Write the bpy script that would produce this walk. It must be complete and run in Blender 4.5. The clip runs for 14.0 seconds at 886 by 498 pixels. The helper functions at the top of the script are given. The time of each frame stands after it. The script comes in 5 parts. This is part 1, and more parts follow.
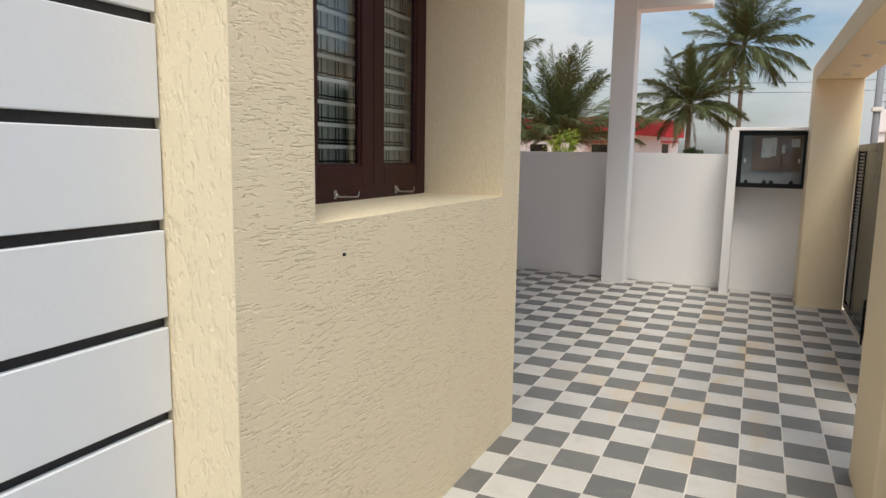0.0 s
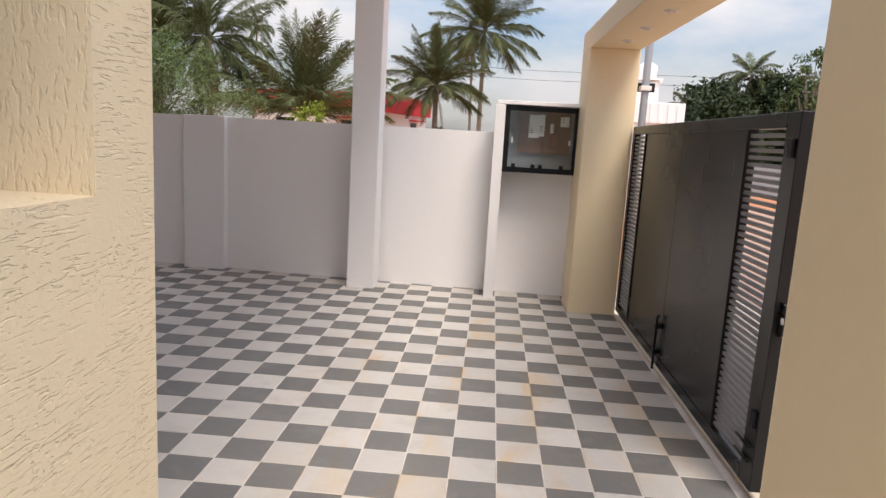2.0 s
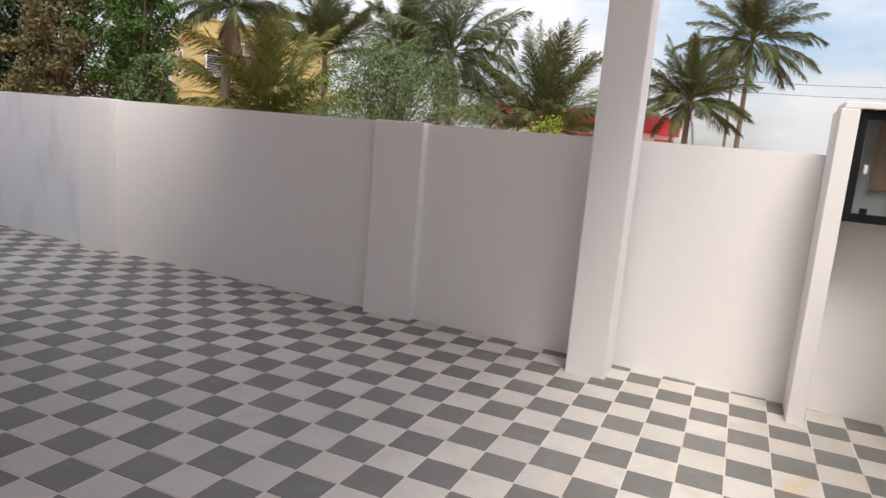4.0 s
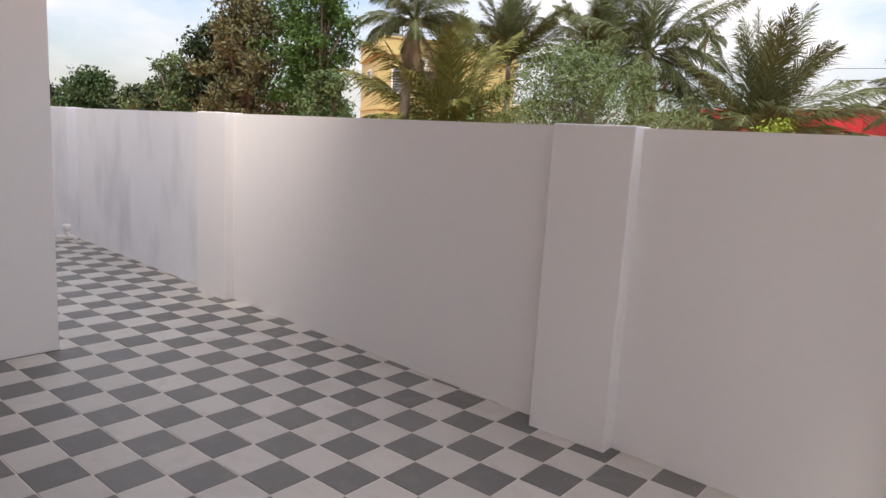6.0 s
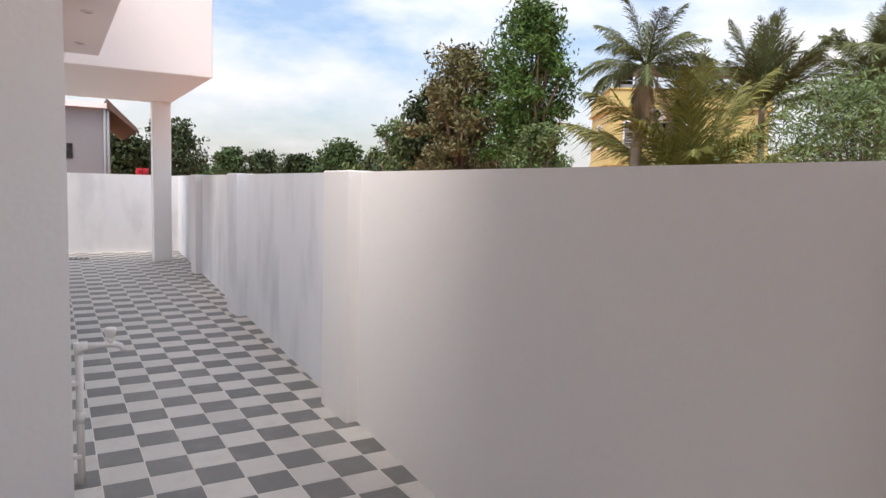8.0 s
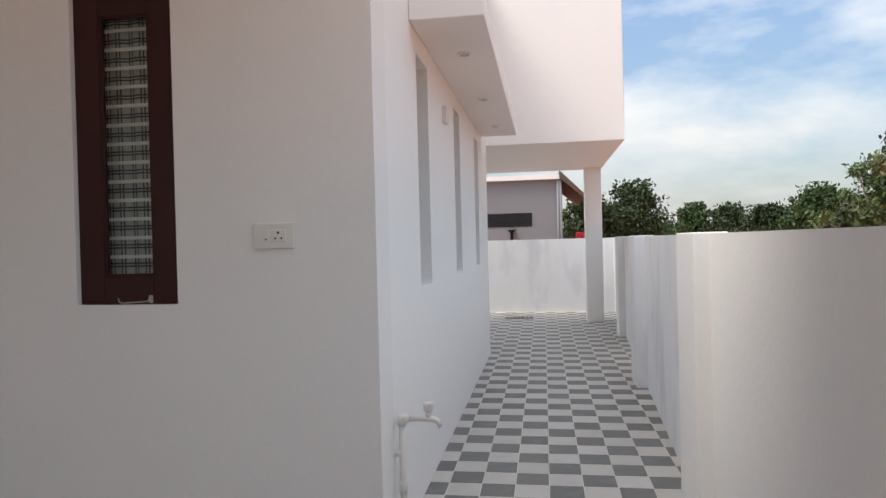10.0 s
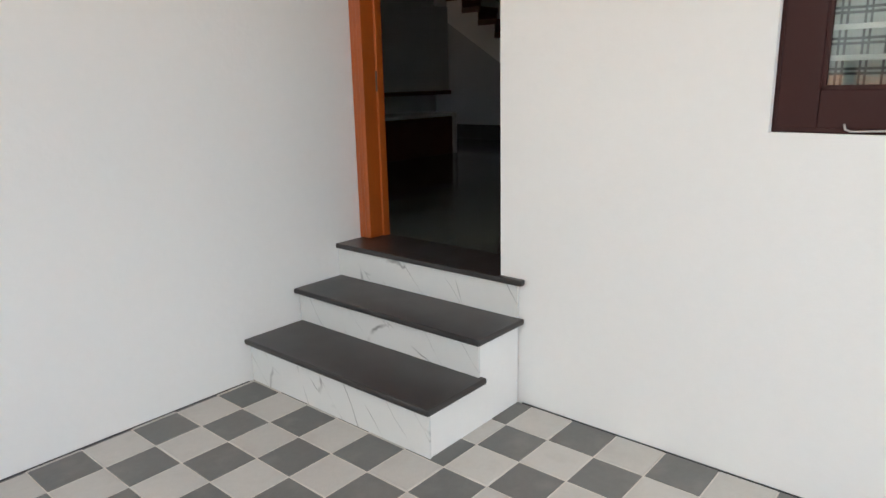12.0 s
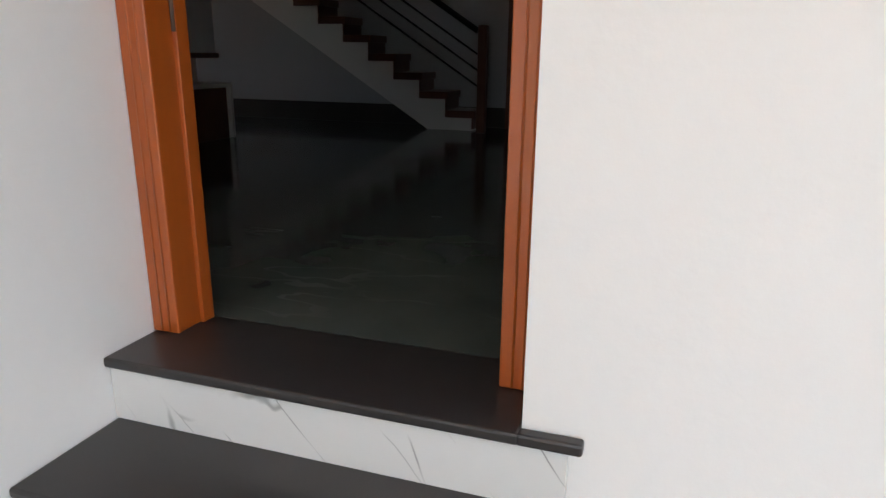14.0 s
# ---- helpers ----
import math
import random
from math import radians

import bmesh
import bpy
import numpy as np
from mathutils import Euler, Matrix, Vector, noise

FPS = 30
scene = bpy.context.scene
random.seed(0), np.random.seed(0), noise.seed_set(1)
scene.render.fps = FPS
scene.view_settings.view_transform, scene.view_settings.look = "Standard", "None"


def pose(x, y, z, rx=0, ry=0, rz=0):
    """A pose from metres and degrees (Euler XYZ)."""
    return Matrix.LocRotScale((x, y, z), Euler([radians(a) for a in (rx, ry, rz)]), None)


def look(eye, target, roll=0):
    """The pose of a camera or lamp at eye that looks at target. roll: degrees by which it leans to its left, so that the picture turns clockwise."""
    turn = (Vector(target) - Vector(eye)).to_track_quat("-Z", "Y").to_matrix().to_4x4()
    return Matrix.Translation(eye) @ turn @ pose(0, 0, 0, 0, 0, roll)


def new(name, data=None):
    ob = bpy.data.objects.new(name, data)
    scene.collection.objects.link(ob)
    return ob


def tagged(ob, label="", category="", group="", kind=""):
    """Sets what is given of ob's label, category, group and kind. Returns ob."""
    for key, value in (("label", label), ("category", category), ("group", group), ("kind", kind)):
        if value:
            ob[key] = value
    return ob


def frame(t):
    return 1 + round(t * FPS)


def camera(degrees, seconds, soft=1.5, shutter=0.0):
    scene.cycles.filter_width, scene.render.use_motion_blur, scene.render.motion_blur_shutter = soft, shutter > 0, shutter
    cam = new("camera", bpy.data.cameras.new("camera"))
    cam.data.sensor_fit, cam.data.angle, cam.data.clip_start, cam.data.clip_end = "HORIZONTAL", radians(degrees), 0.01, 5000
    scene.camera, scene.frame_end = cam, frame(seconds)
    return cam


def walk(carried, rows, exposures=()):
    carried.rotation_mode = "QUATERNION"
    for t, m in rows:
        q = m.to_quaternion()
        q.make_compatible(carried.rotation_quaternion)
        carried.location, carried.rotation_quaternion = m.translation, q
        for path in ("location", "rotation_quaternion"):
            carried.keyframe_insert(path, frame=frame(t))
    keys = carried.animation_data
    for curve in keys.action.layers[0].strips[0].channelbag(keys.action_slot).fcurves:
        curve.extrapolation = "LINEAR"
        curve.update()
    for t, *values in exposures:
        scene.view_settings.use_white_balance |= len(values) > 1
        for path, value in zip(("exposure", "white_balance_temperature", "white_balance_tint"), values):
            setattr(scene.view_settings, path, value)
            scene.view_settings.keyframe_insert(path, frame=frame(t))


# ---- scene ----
cam = camera(67.0, 14.0)
PATH = [
    (0, (0.037, 0.36, 1.403), (-0.799, 2.154, 1.118), 0.9),
    (0.5, (-0.068, 0.728, 1.397), (-0.577, 2.632, 1.058), 2.6),
    (1, (-0.088, 1.17, 1.378), (-0.446, 3.106, 1.026), 3.6),
    (1.5, (-0.192, 1.603, 1.347), (-0.423, 3.559, 0.997), 3.7),
    (2, (-0.248, 2.031, 1.361), (-0.377, 4.0, 1.033), 3.3),
    (2.5, (-0.258, 2.535, 1.353), (-0.362, 4.512, 1.075), 3.1),
    (3, (-0.365, 2.998, 1.352), (-0.591, 4.965, 1.069), 3.4),
    (3.5, (-0.489, 3.419, 1.313), (-0.963, 5.34, 1.021), 4.4),
    (4, (-0.649, 3.851, 1.345), (-1.432, 5.662, 1.02), 5.0),
    (6.5, (-1.824, 5.854, 1.343), (-3.144, 7.322, 1.019), 3.2),
    (7, (-2.112, 6.203, 1.319), (-3.534, 7.571, 0.995), 3.2),
    (9.5, (-2.872, 7.644, 1.445), (-4.871, 7.707, 1.478), -0.7),
    (10, (-2.864, 7.678, 1.425), (-4.841, 7.379, 1.404), -1.4),
    (10.3, (-2.97, 7.479, 1.397), (-4.906, 6.989, 1.286), -1.1),
    (10.5, (-2.991, 7.344, 1.405), (-4.881, 6.718, 1.221), -0.7),
    (11, (-3.063, 6.99, 1.392), (-4.781, 6.016, 1.077), -0.5),
    (11.5, (-3.234, 6.575, 1.391), (-4.788, 5.38, 0.992), -0.9),
    (12, (-3.393, 6.17, 1.35), (-4.865, 4.905, 0.865), -1.3),
    (12.5, (-3.575, 5.807, 1.312), (-5.075, 4.589, 0.794), -1.3),
    (13, (-3.905, 5.461, 1.298), (-5.489, 4.354, 0.782), -0.4),
    (13.5, (-4.103, 5.057, 1.300), (-5.831, 4.216, 0.742), 0.1),
    (14, (-4.438, 4.804, 1.267), (-6.260, 4.199, 0.705), 0.6),
]
walk(cam, [(t, look(eye, aim, roll)) for t, eye, aim, roll in PATH],
     exposures=[(0, 0.15, 6500, 6), (0.6, 0.32, 6560, 8), (1.5, 0.42, 6640, 12), (2.5, 0.5, 6760, 15), (3.5, 0.58, 6680, 14), (4.2, 0.62, 6660, 12), (6.5, 0.88, 6820, 15), (7.2, 0.93, 6780, 15), (9.5, 0.45, 6600, 8), (10.3, 0.8, 6660, 8),
                (11, 1.5, 6640, 5), (12, 2.15, 6560, 1), (12.5, 2.16, 6540, 1), (13.2, 2.2, 6520, 2), (14, 2.4, 6500, 4)])

# ---- sky, sun, exposure ----
SUN_EL, SUN_AZ = 60.0, 154.0      # degrees; azimuth clockwise from +y
scene.view_settings.exposure = 0.0
world = bpy.data.worlds.new("sky")
scene.world = world
world.use_nodes = True
wt = world.node_tree
wt.nodes.clear()
w_out = wt.nodes.new("ShaderNodeOutputWorld")
w_bg = wt.nodes.new("ShaderNodeBackground")
w_sky = wt.nodes.new("ShaderNodeTexSky")
w_sky.sky_type = "NISHITA"
w_sky.sun_disc = False
w_sky.sun_elevation, w_sky.sun_rotation = radians(SUN_EL), radians(SUN_AZ)
w_sky.dust_density = 2.0
w_co = wt.nodes.new("ShaderNodeTexCoord")
w_map = wt.nodes.new("ShaderNodeMapping")
w_map.inputs["Scale"].default_value = (1.0, 1.0, 2.6)
w_map.inputs["Location"].default_value = (0.35, 0.2, 0.1)
w_n = wt.nodes.new("ShaderNodeTexNoise")
w_n.inputs["Scale"].default_value, w_n.inputs["Detail"].default_value, w_n.inputs["Roughness"].default_value = 2.6, 8.0, 0.55
w_r = wt.nodes.new("ShaderNodeMapRange")
w_r.inputs["From Min"].default_value, w_r.inputs["From Max"].default_value = 0.385, 0.62
w_mix = wt.nodes.new("ShaderNodeMix")
w_mix.data_type = "RGBA"
w_mix.inputs["B"].default_value = (13.2, 13.4, 13.8, 1)
w_gain = wt.nodes.new("ShaderNodeVectorMath")
w_gain.operation = "SCALE"
w_gain.inputs["Scale"].default_value = 2.4
wt.links.new(w_co.outputs["Generated"], w_map.inputs["Vector"])
wt.links.new(w_map.outputs["Vector"], w_n.inputs["Vector"])
wt.links.new(w_n.outputs["Fac"], w_r.inputs["Value"])
wt.links.new(w_r.outputs["Result"], w_mix.inputs["Factor"])
wt.links.new(w_sky.outputs["Color"], w_gain.inputs[0])
wt.links.new(w_gain.outputs[0], w_mix.inputs["A"])
# an overcast sky is about three times as bright at the zenith as at the horizon
w_sep = wt.nodes.new("ShaderNodeSeparateXYZ")
w_lum = wt.nodes.new("ShaderNodeMapRange")
w_lum.inputs["From Min"].default_value, w_lum.inputs["From Max"].default_value = 0.0, 1.0
w_lum.inputs["To Min"].default_value, w_lum.inputs["To Max"].default_value = 0.33, 1.0
w_over = wt.nodes.new("ShaderNodeVectorMath")
w_over.operation = "SCALE"
wt.links.new(w_co.outputs["Generated"], w_sep.inputs[0])
wt.links.new(w_sep.outputs["Z"], w_lum.inputs["Value"])
wt.links.new(w_mix.outputs["Result"], w_over.inputs[0])
wt.links.new(w_lum.outputs["Result"], w_over.inputs["Scale"])
wt.links.new(w_over.outputs[0], w_bg.inputs["Color"])
wt.links.new(w_bg.outputs["Background"], w_out.inputs["Surface"])
w_bg.inputs["Strength"].default_value = 0.110

sun = new("sun", bpy.data.lights.new("sun", "SUN"))
sun.data.energy, sun.data.angle, sun.data.color = 2.3, radians(24), (1.0, 0.95, 0.88)
s_dir = Vector((math.sin(radians(SUN_AZ)) * math.cos(radians(SUN_EL)), math.cos(radians(SUN_AZ)) * math.cos(radians(SUN_EL)), math.sin(radians(SUN_EL))))
sun.matrix_world = look(s_dir * 50, (0, 0, 0))


# ---- materials ----
def mat(name, color, rough=0.6, metal=0.0, var=0.08, grain=25.0, blotch=1.2, bump=0.1, bump_scale=60.0, dirt=None, dirt_amount=0.0,
        island=0.0, piece=0.0, coat=0.0, spec=0.5, stretch=(1, 1, 1), world_space=False):
    """A painted, stony or wooden surface: fine grain and wide blotches in colour and gloss, and a fine relief."""
    m = bpy.data.materials.new(name)
    m.use_nodes = True
    nt = m.node_tree
    b = nt.nodes["Principled BSDF"]
    co = nt.nodes.new("ShaderNodeTexCoord")
    mp = nt.nodes.new("ShaderNodeMapping")
    mp.inputs["Scale"].default_value = stretch
    if world_space:
        nt.links.new(nt.nodes.new("ShaderNodeNewGeometry").outputs["Position"], mp.inputs["Vector"])
    else:
        nt.links.new(co.outputs["Object"], mp.inputs["Vector"])

    def noise_tex(scale, detail=4.0):
        n = nt.nodes.new("ShaderNodeTexNoise")
        n.inputs["Scale"].default_value, n.inputs["Detail"].default_value = scale, detail
        nt.links.new(mp.outputs["Vector"], n.inputs["Vector"])
        return n.outputs["Fac"]

    def math_node(op, a, c):
        n = nt.nodes.new("ShaderNodeMath")
        n.operation = op
        for i, v in enumerate((a, c)):
            if isinstance(v, (int, float)):
                n.inputs[i].default_value = v
            else:
                nt.links.new(v, n.inputs[i])
        return n.outputs[0]

    fine, wide = noise_tex(grain), noise_tex(blotch, 3.0)
    value = math_node("ADD", math_node("MULTIPLY", math_node("SUBTRACT", fine, 0.5), var * 1.6), math_node("MULTIPLY", math_node("SUBTRACT", wide, 0.5), var * 2.4))
    if island:
        g = nt.nodes.new("ShaderNodeNewGeometry")
        value = math_node("ADD", value, math_node("MULTIPLY", math_node("SUBTRACT", g.outputs["Random Per Island"], 0.5), island))
    if piece:
        o = nt.nodes.new("ShaderNodeObjectInfo")
        value = math_node("ADD", value, math_node("MULTIPLY", math_node("SUBTRACT", o.outputs["Random"], 0.5), piece))
    h = nt.nodes.new("ShaderNodeHueSaturation")
    h.inputs["Color"].default_value = (*color, 1)
    nt.links.new(math_node("ADD", value, 1.0), h.inputs["Value"])
    out = h.outputs["Color"]
    if dirt:
        mx = nt.nodes.new("ShaderNodeMix")
        mx.data_type = "RGBA"
        mx.inputs["B"].default_value = (*dirt, 1)
        rg = nt.nodes.new("ShaderNodeMapRange")
        rg.inputs["From Min"].default_value, rg.inputs["From Max"].default_value, rg.inputs["To Max"].default_value = 0.52, 0.75, dirt_amount
        nt.links.new(noise_tex(blotch * 1.7, 6.0), rg.inputs["Value"])
        nt.links.new(rg.outputs["Result"], mx.inputs["Factor"])
        nt.links.new(out, mx.inputs["A"])
        out = mx.outputs["Result"]
    nt.links.new(out, b.inputs["Base Color"])
    nt.links.new(math_node("ADD", math_node("MULTIPLY", math_node("SUBTRACT", wide, 0.5), 0.25), rough), b.inputs["Roughness"])
    b.inputs["Metallic"].default_value = metal
    b.inputs["Specular IOR Level"].default_value = spec
    b.inputs["Coat Weight"].default_value = coat
    if bump:
        bp = nt.nodes.new("ShaderNodeBump")
        bp.inputs["Strength"].default_value, bp.inputs["Distance"].default_value = bump, 0.01
        nt.links.new(noise_tex(bump_scale, 6.0), bp.inputs["Height"])
        nt.links.new(bp.outputs["Normal"], b.inputs["Normal"])
    return m


M_WHITE = mat("white_wall_paint", (0.82, 0.800, 0.778), 0.7, var=0.02, blotch=0.7, bump=0.12, bump_scale=35)
M_WHITE2 = mat("cool_white_paint", (0.85, 0.836, 0.820), 0.55, var=0.015, blotch=0.8, bump=0.1, bump_scale=30)
M_BAND = mat("white_band_paint", (0.74, 0.755, 0.775), 0.5, var=0.015, blotch=0.8, bump=0.1, bump_scale=30)
M_OLDWALL = mat("weathered_white_wall", (0.78, 0.785, 0.80), 0.8, var=0.04, grain=8, blotch=1.3, bump=0.2, bump_scale=30, dirt=(0.50, 0.515, 0.54), dirt_amount=0.62, stretch=(1, 1, 0.4))
M_BEIGE = mat("beige_paint", (0.78, 0.65, 0.43), 0.6, var=0.03, blotch=1.0, bump=0.1, bump_scale=40)
M_TEXTURED = mat("beige_textured_plaster", (0.80, 0.68, 0.47), 0.75, var=0.03, blotch=1.5, bump=0.1, bump_scale=90)


def rough_plaster(m):
    """Trowelled plaster: long level gouges on walls facing x, short upright ones on walls facing y, in uneven patches."""
    nt = m.node_tree
    b = nt.nodes["Principled BSDF"]
    co = nt.nodes.new("ShaderNodeTexCoord")

    def field(scale, low, high, turn=0.0, detail=2.0, warp=0.4):
        mp = nt.nodes.new("ShaderNodeMapping")
        mp.inputs["Scale"].default_value = scale
        mp.inputs["Rotation"].default_value = (radians(turn), 0, 0)
        n = nt.nodes.new("ShaderNodeTexNoise")
        n.inputs["Scale"].default_value, n.inputs["Detail"].default_value, n.inputs["Distortion"].default_value = 1.0, detail, warp
        r = nt.nodes.new("ShaderNodeMapRange")
        r.inputs["From Min"].default_value, r.inputs["From Max"].default_value = low, high
        nt.links.new(co.outputs["Object"], mp.inputs["Vector"])
        nt.links.new(mp.outputs["Vector"], n.inputs["Vector"])
        nt.links.new(n.outputs["Fac"], r.inputs["Value"])
        return r.outputs["Result"]

    def calc(op, p, q):
        n = nt.nodes.new("ShaderNodeMath")
        n.operation = op
        for i, v in enumerate((p, q)):
            if isinstance(v, (int, float)):
                n.inputs[i].default_value = v
            else:
                nt.links.new(v, n.inputs[i])
        return n.outputs[0]

    geo = nt.nodes.new("ShaderNodeNewGeometry")
    sep = nt.nodes.new("ShaderNodeSeparateXYZ")
    nt.links.new(geo.outputs["Normal"], sep.inputs[0])
    facing_y = calc("GREATER_THAN", calc("ABSOLUTE", sep.outputs["Y"], 0.0), 0.7)
    level = calc("MULTIPLY", field((30, 18, 125), 0.56, 0.64, 5), field((5, 5, 7), 0.36, 0.56))
    pits = calc("MULTIPLY", field((70, 60, 75), 0.60, 0.70), field((4, 4, 4), 0.45, 0.60))
    upright = calc("MULTIPLY", field((80, 40, 26), 0.52, 0.66), 0.6)
    mix = nt.nodes.new("ShaderNodeMix")
    nt.links.new(facing_y, mix.inputs["Factor"])
    nt.links.new(calc("ADD", level, calc("MULTIPLY", pits, 0.8)), mix.inputs["A"])
    nt.links.new(upright, mix.inputs["B"])
    bp = nt.nodes.new("ShaderNodeBump")
    bp.invert = True
    bp.inputs["Strength"].default_value, bp.inputs["Distance"].default_value = 0.8, 0.004
    old = b.inputs["Normal"].links[0].from_socket
    nt.links.new(mix.outputs["Result"], bp.inputs["Height"])
    nt.links.new(old, bp.inputs["Normal"])
    nt.links.new(bp.outputs["Normal"], b.inputs["Normal"])
    return m


rough_plaster(M_TEXTURED)
M_BLACK = mat("black_groove_paint", (0.015, 0.016, 0.02), 0.5, var=0.2, bump=0.2)
M_TILE_D = mat("grey_cement_tile", (0.152, 0.150, 0.141), 0.55, var=0.12, grain=40, blotch=5, bump=0.12, bump_scale=120, island=0.16, piece=0.16, dirt=(0.23, 0.22, 0.20), dirt_amount=0.45, world_space=True)
M_TILE_L = mat("pale_cement_tile", (0.50, 0.478, 0.440), 0.6, var=0.07, grain=40, blotch=4, bump=0.12, bump_scale=120, island=0.12, piece=0.12, dirt=(0.40, 0.37, 0.33), dirt_amount=0.55, world_space=True)
M_GROUT = mat("pale_grout", (0.64, 0.59, 0.53), 0.9, var=0.15, grain=30, blotch=2, dirt=(0.36, 0.30, 0.22), dirt_amount=0.7)


def rust_stains(m, color, amount):
    """Rusty water stains in uneven streaks along the driveway."""
    nt = m.node_tree
    b = nt.nodes["Principled BSDF"]
    src = b.inputs["Base Color"].links[0].from_socket
    geo = nt.nodes.new("ShaderNodeNewGeometry")

    def field(centre, size, scale, low, high):
        mp = nt.nodes.new("ShaderNodeMapping")
        mp.inputs["Location"].default_value = centre
        mp.inputs["Scale"].default_value = size
        nt.links.new(geo.outputs["Position"], mp.inputs["Vector"])
        n = nt.nodes.new("ShaderNodeTexNoise") if scale else nt.nodes.new("ShaderNodeVectorMath")
        if scale:
            n.inputs["Scale"].default_value, n.inputs["Detail"].default_value, n.inputs["Distortion"].default_value = scale, 5.0, 0.8
            out = n.outputs["Fac"]
        else:
            n.operation = "LENGTH"
            out = n.outputs["Value"]
        nt.links.new(mp.outputs["Vector"], n.inputs[0])
        r = nt.nodes.new("ShaderNodeMapRange")
        r.interpolation_type = "SMOOTHSTEP"
        r.inputs["From Min"].default_value, r.inputs["From Max"].default_value = low, high
        nt.links.new(out, r.inputs["Value"])
        return r.outputs["Result"]

    spread = field((0.12, -1.96, 0.0), (0.8, 0.36, 1.0), 0, 1.05, 0.45)
    blots = field((0.0, 0.0, 0.0), (1.6, 0.45, 1.0), 3.2, 0.47, 0.72)
    both = nt.nodes.new("ShaderNodeMath")
    both.operation = "MULTIPLY"
    gain = nt.nodes.new("ShaderNodeMath")
    gain.operation = "MULTIPLY"
    gain.inputs[1].default_value = amount
    x = nt.nodes.new("ShaderNodeMix")
    x.data_type = "RGBA"
    x.inputs["B"].default_value = (*color, 1)
    nt.links.new(spread, both.inputs[0])
    nt.links.new(blots, both.inputs[1])
    nt.links.new(both.outputs[0], gain.inputs[0])
    nt.links.new(gain.outputs[0], x.inputs["Factor"])
    nt.links.new(src, x.inputs["A"])
    nt.links.new(x.outputs["Result"], b.inputs["Base Color"])


rust_stains(M_TILE_L, (0.54, 0.40, 0.23), 0.7)
rust_stains(M_TILE_D, (0.19, 0.155, 0.11), 0.5)
rust_stains(M_GROUT, (0.48, 0.27, 0.10), 1.0)
M_GRANITE = mat("black_granite", (0.034, 0.030, 0.029), 0.36, var=0.22, grain=250, blotch=5, bump=0.02, bump_scale=200)
M_GATE = mat("dark_grey_gate_paint", (0.012, 0.012, 0.013), 0.25, spec=0.22, var=0.05, blotch=1.2, bump=0.015, bump_scale=9)
M_SLAT = mat("grey_slat_paint", (0.20, 0.19, 0.185), 0.45, var=0.08)
M_FRAME = mat("dark_brown_window_paint", (0.036, 0.009, 0.008), 0.5, spec=0.25, var=0.18, grain=14, blotch=4, bump=0.05, stretch=(1, 1, 0.2))
M_WOOD = mat("orange_brown_teak", (0.40, 0.086, 0.012), 0.36, var=0.12, grain=14, blotch=3, bump=0.02, stretch=(3, 3, 0.2), coat=0.4)
M_DARKWOOD = mat("dark_red_wood", (0.10, 0.03, 0.016), 0.35, var=0.2, stretch=(1, 1, 0.3))
M_STEEL = mat("bright_steel", (0.45, 0.44, 0.43), 0.32, metal=1.0, var=0.08, bump=0.02)
M_PLASTIC = mat("white_plastic", (0.72, 0.69, 0.65), 0.35, var=0.02, bump=0.0)
M_DARK = mat("dark_plastic", (0.008, 0.008, 0.009), 0.45, var=0.1, bump=0.0, spec=0.2)
M_FLOOR_IN = mat("dark_green_polished_granite", (0.080, 0.098, 0.086), 0.13, var=0.35, grain=5, blotch=1.2, bump=0.0)
# indoor back wall: the shade behind the stairs is put into this grey
M_SHADED_INWALL = mat("shaded_interior_paint", (0.40, 0.40, 0.42), 0.7, var=0.03, blotch=0.6)
M_INWALL = mat("interior_white_paint", (0.72, 0.71, 0.70), 0.7, var=0.02)
M_BOARD = mat("brown_plywood", (0.15, 0.075, 0.05), 0.5, var=0.15, stretch=(1, 1, 5))
M_PAPER = mat("white_paper", (0.8, 0.8, 0.8), 0.7, var=0.04)
M_GRILLE = mat("cream_grille_paint", (0.80, 0.81, 0.77), 0.4, var=0.04)
M_SOIL = mat("red_soil", (0.42, 0.17, 0.075), 0.95, var=0.16, grain=3, blotch=0.12, bump=0.5, bump_scale=8, dirt=(0.50, 0.32, 0.20), dirt_amount=0.7)
M_ROAD = mat("dusty_red_road", (0.36, 0.22, 0.155), 0.9, var=0.10, grain=9, blotch=0.35, bump=0.3, bump_scale=25, dirt=(0.46, 0.34, 0.25), dirt_amount=0.6)
M_CONC = mat("pale_concrete", (0.50, 0.42, 0.32), 0.85, var=0.1, grain=12, blotch=0.7, bump=0.2, bump_scale=30)
M_RED = mat("red_parapet_paint", (0.55, 0.02, 0.035), 0.6, var=0.1, blotch=0.5)
M_YELLOW = mat("yellow_house_paint", (0.50, 0.41, 0.17), 0.7, var=0.1, blotch=0.4)
M_GREYWALL = mat("grey_cement_plaster", (0.22, 0.23, 0.25), 0.85, var=0.08, blotch=0.8)
M_WINDARK = mat("dark_window_glass", (0.012, 0.013, 0.015), 0.15, var=0.2, bump=0.0)
M_RUST = mat("brown_sheet_roof", (0.10, 0.065, 0.05), 0.7, var=0.2)
M_TRUNK = mat("palm_trunk_bark", (0.20, 0.16, 0.12), 0.9, var=0.25, grain=6, stretch=(1, 1, 6), bump=0.5, bump_scale=10)
M_BARK = mat("tree_bark", (0.17, 0.12, 0.085), 0.9, var=0.25, grain=8, bump=0.5, bump_scale=12)


def leaf_mat(name, color, other):
    m = mat(name, color, 0.62, spec=0.25, var=0.12, grain=2, blotch=0.6, bump=0.0, island=0.5, dirt=other, dirt_amount=0.7)
    return m


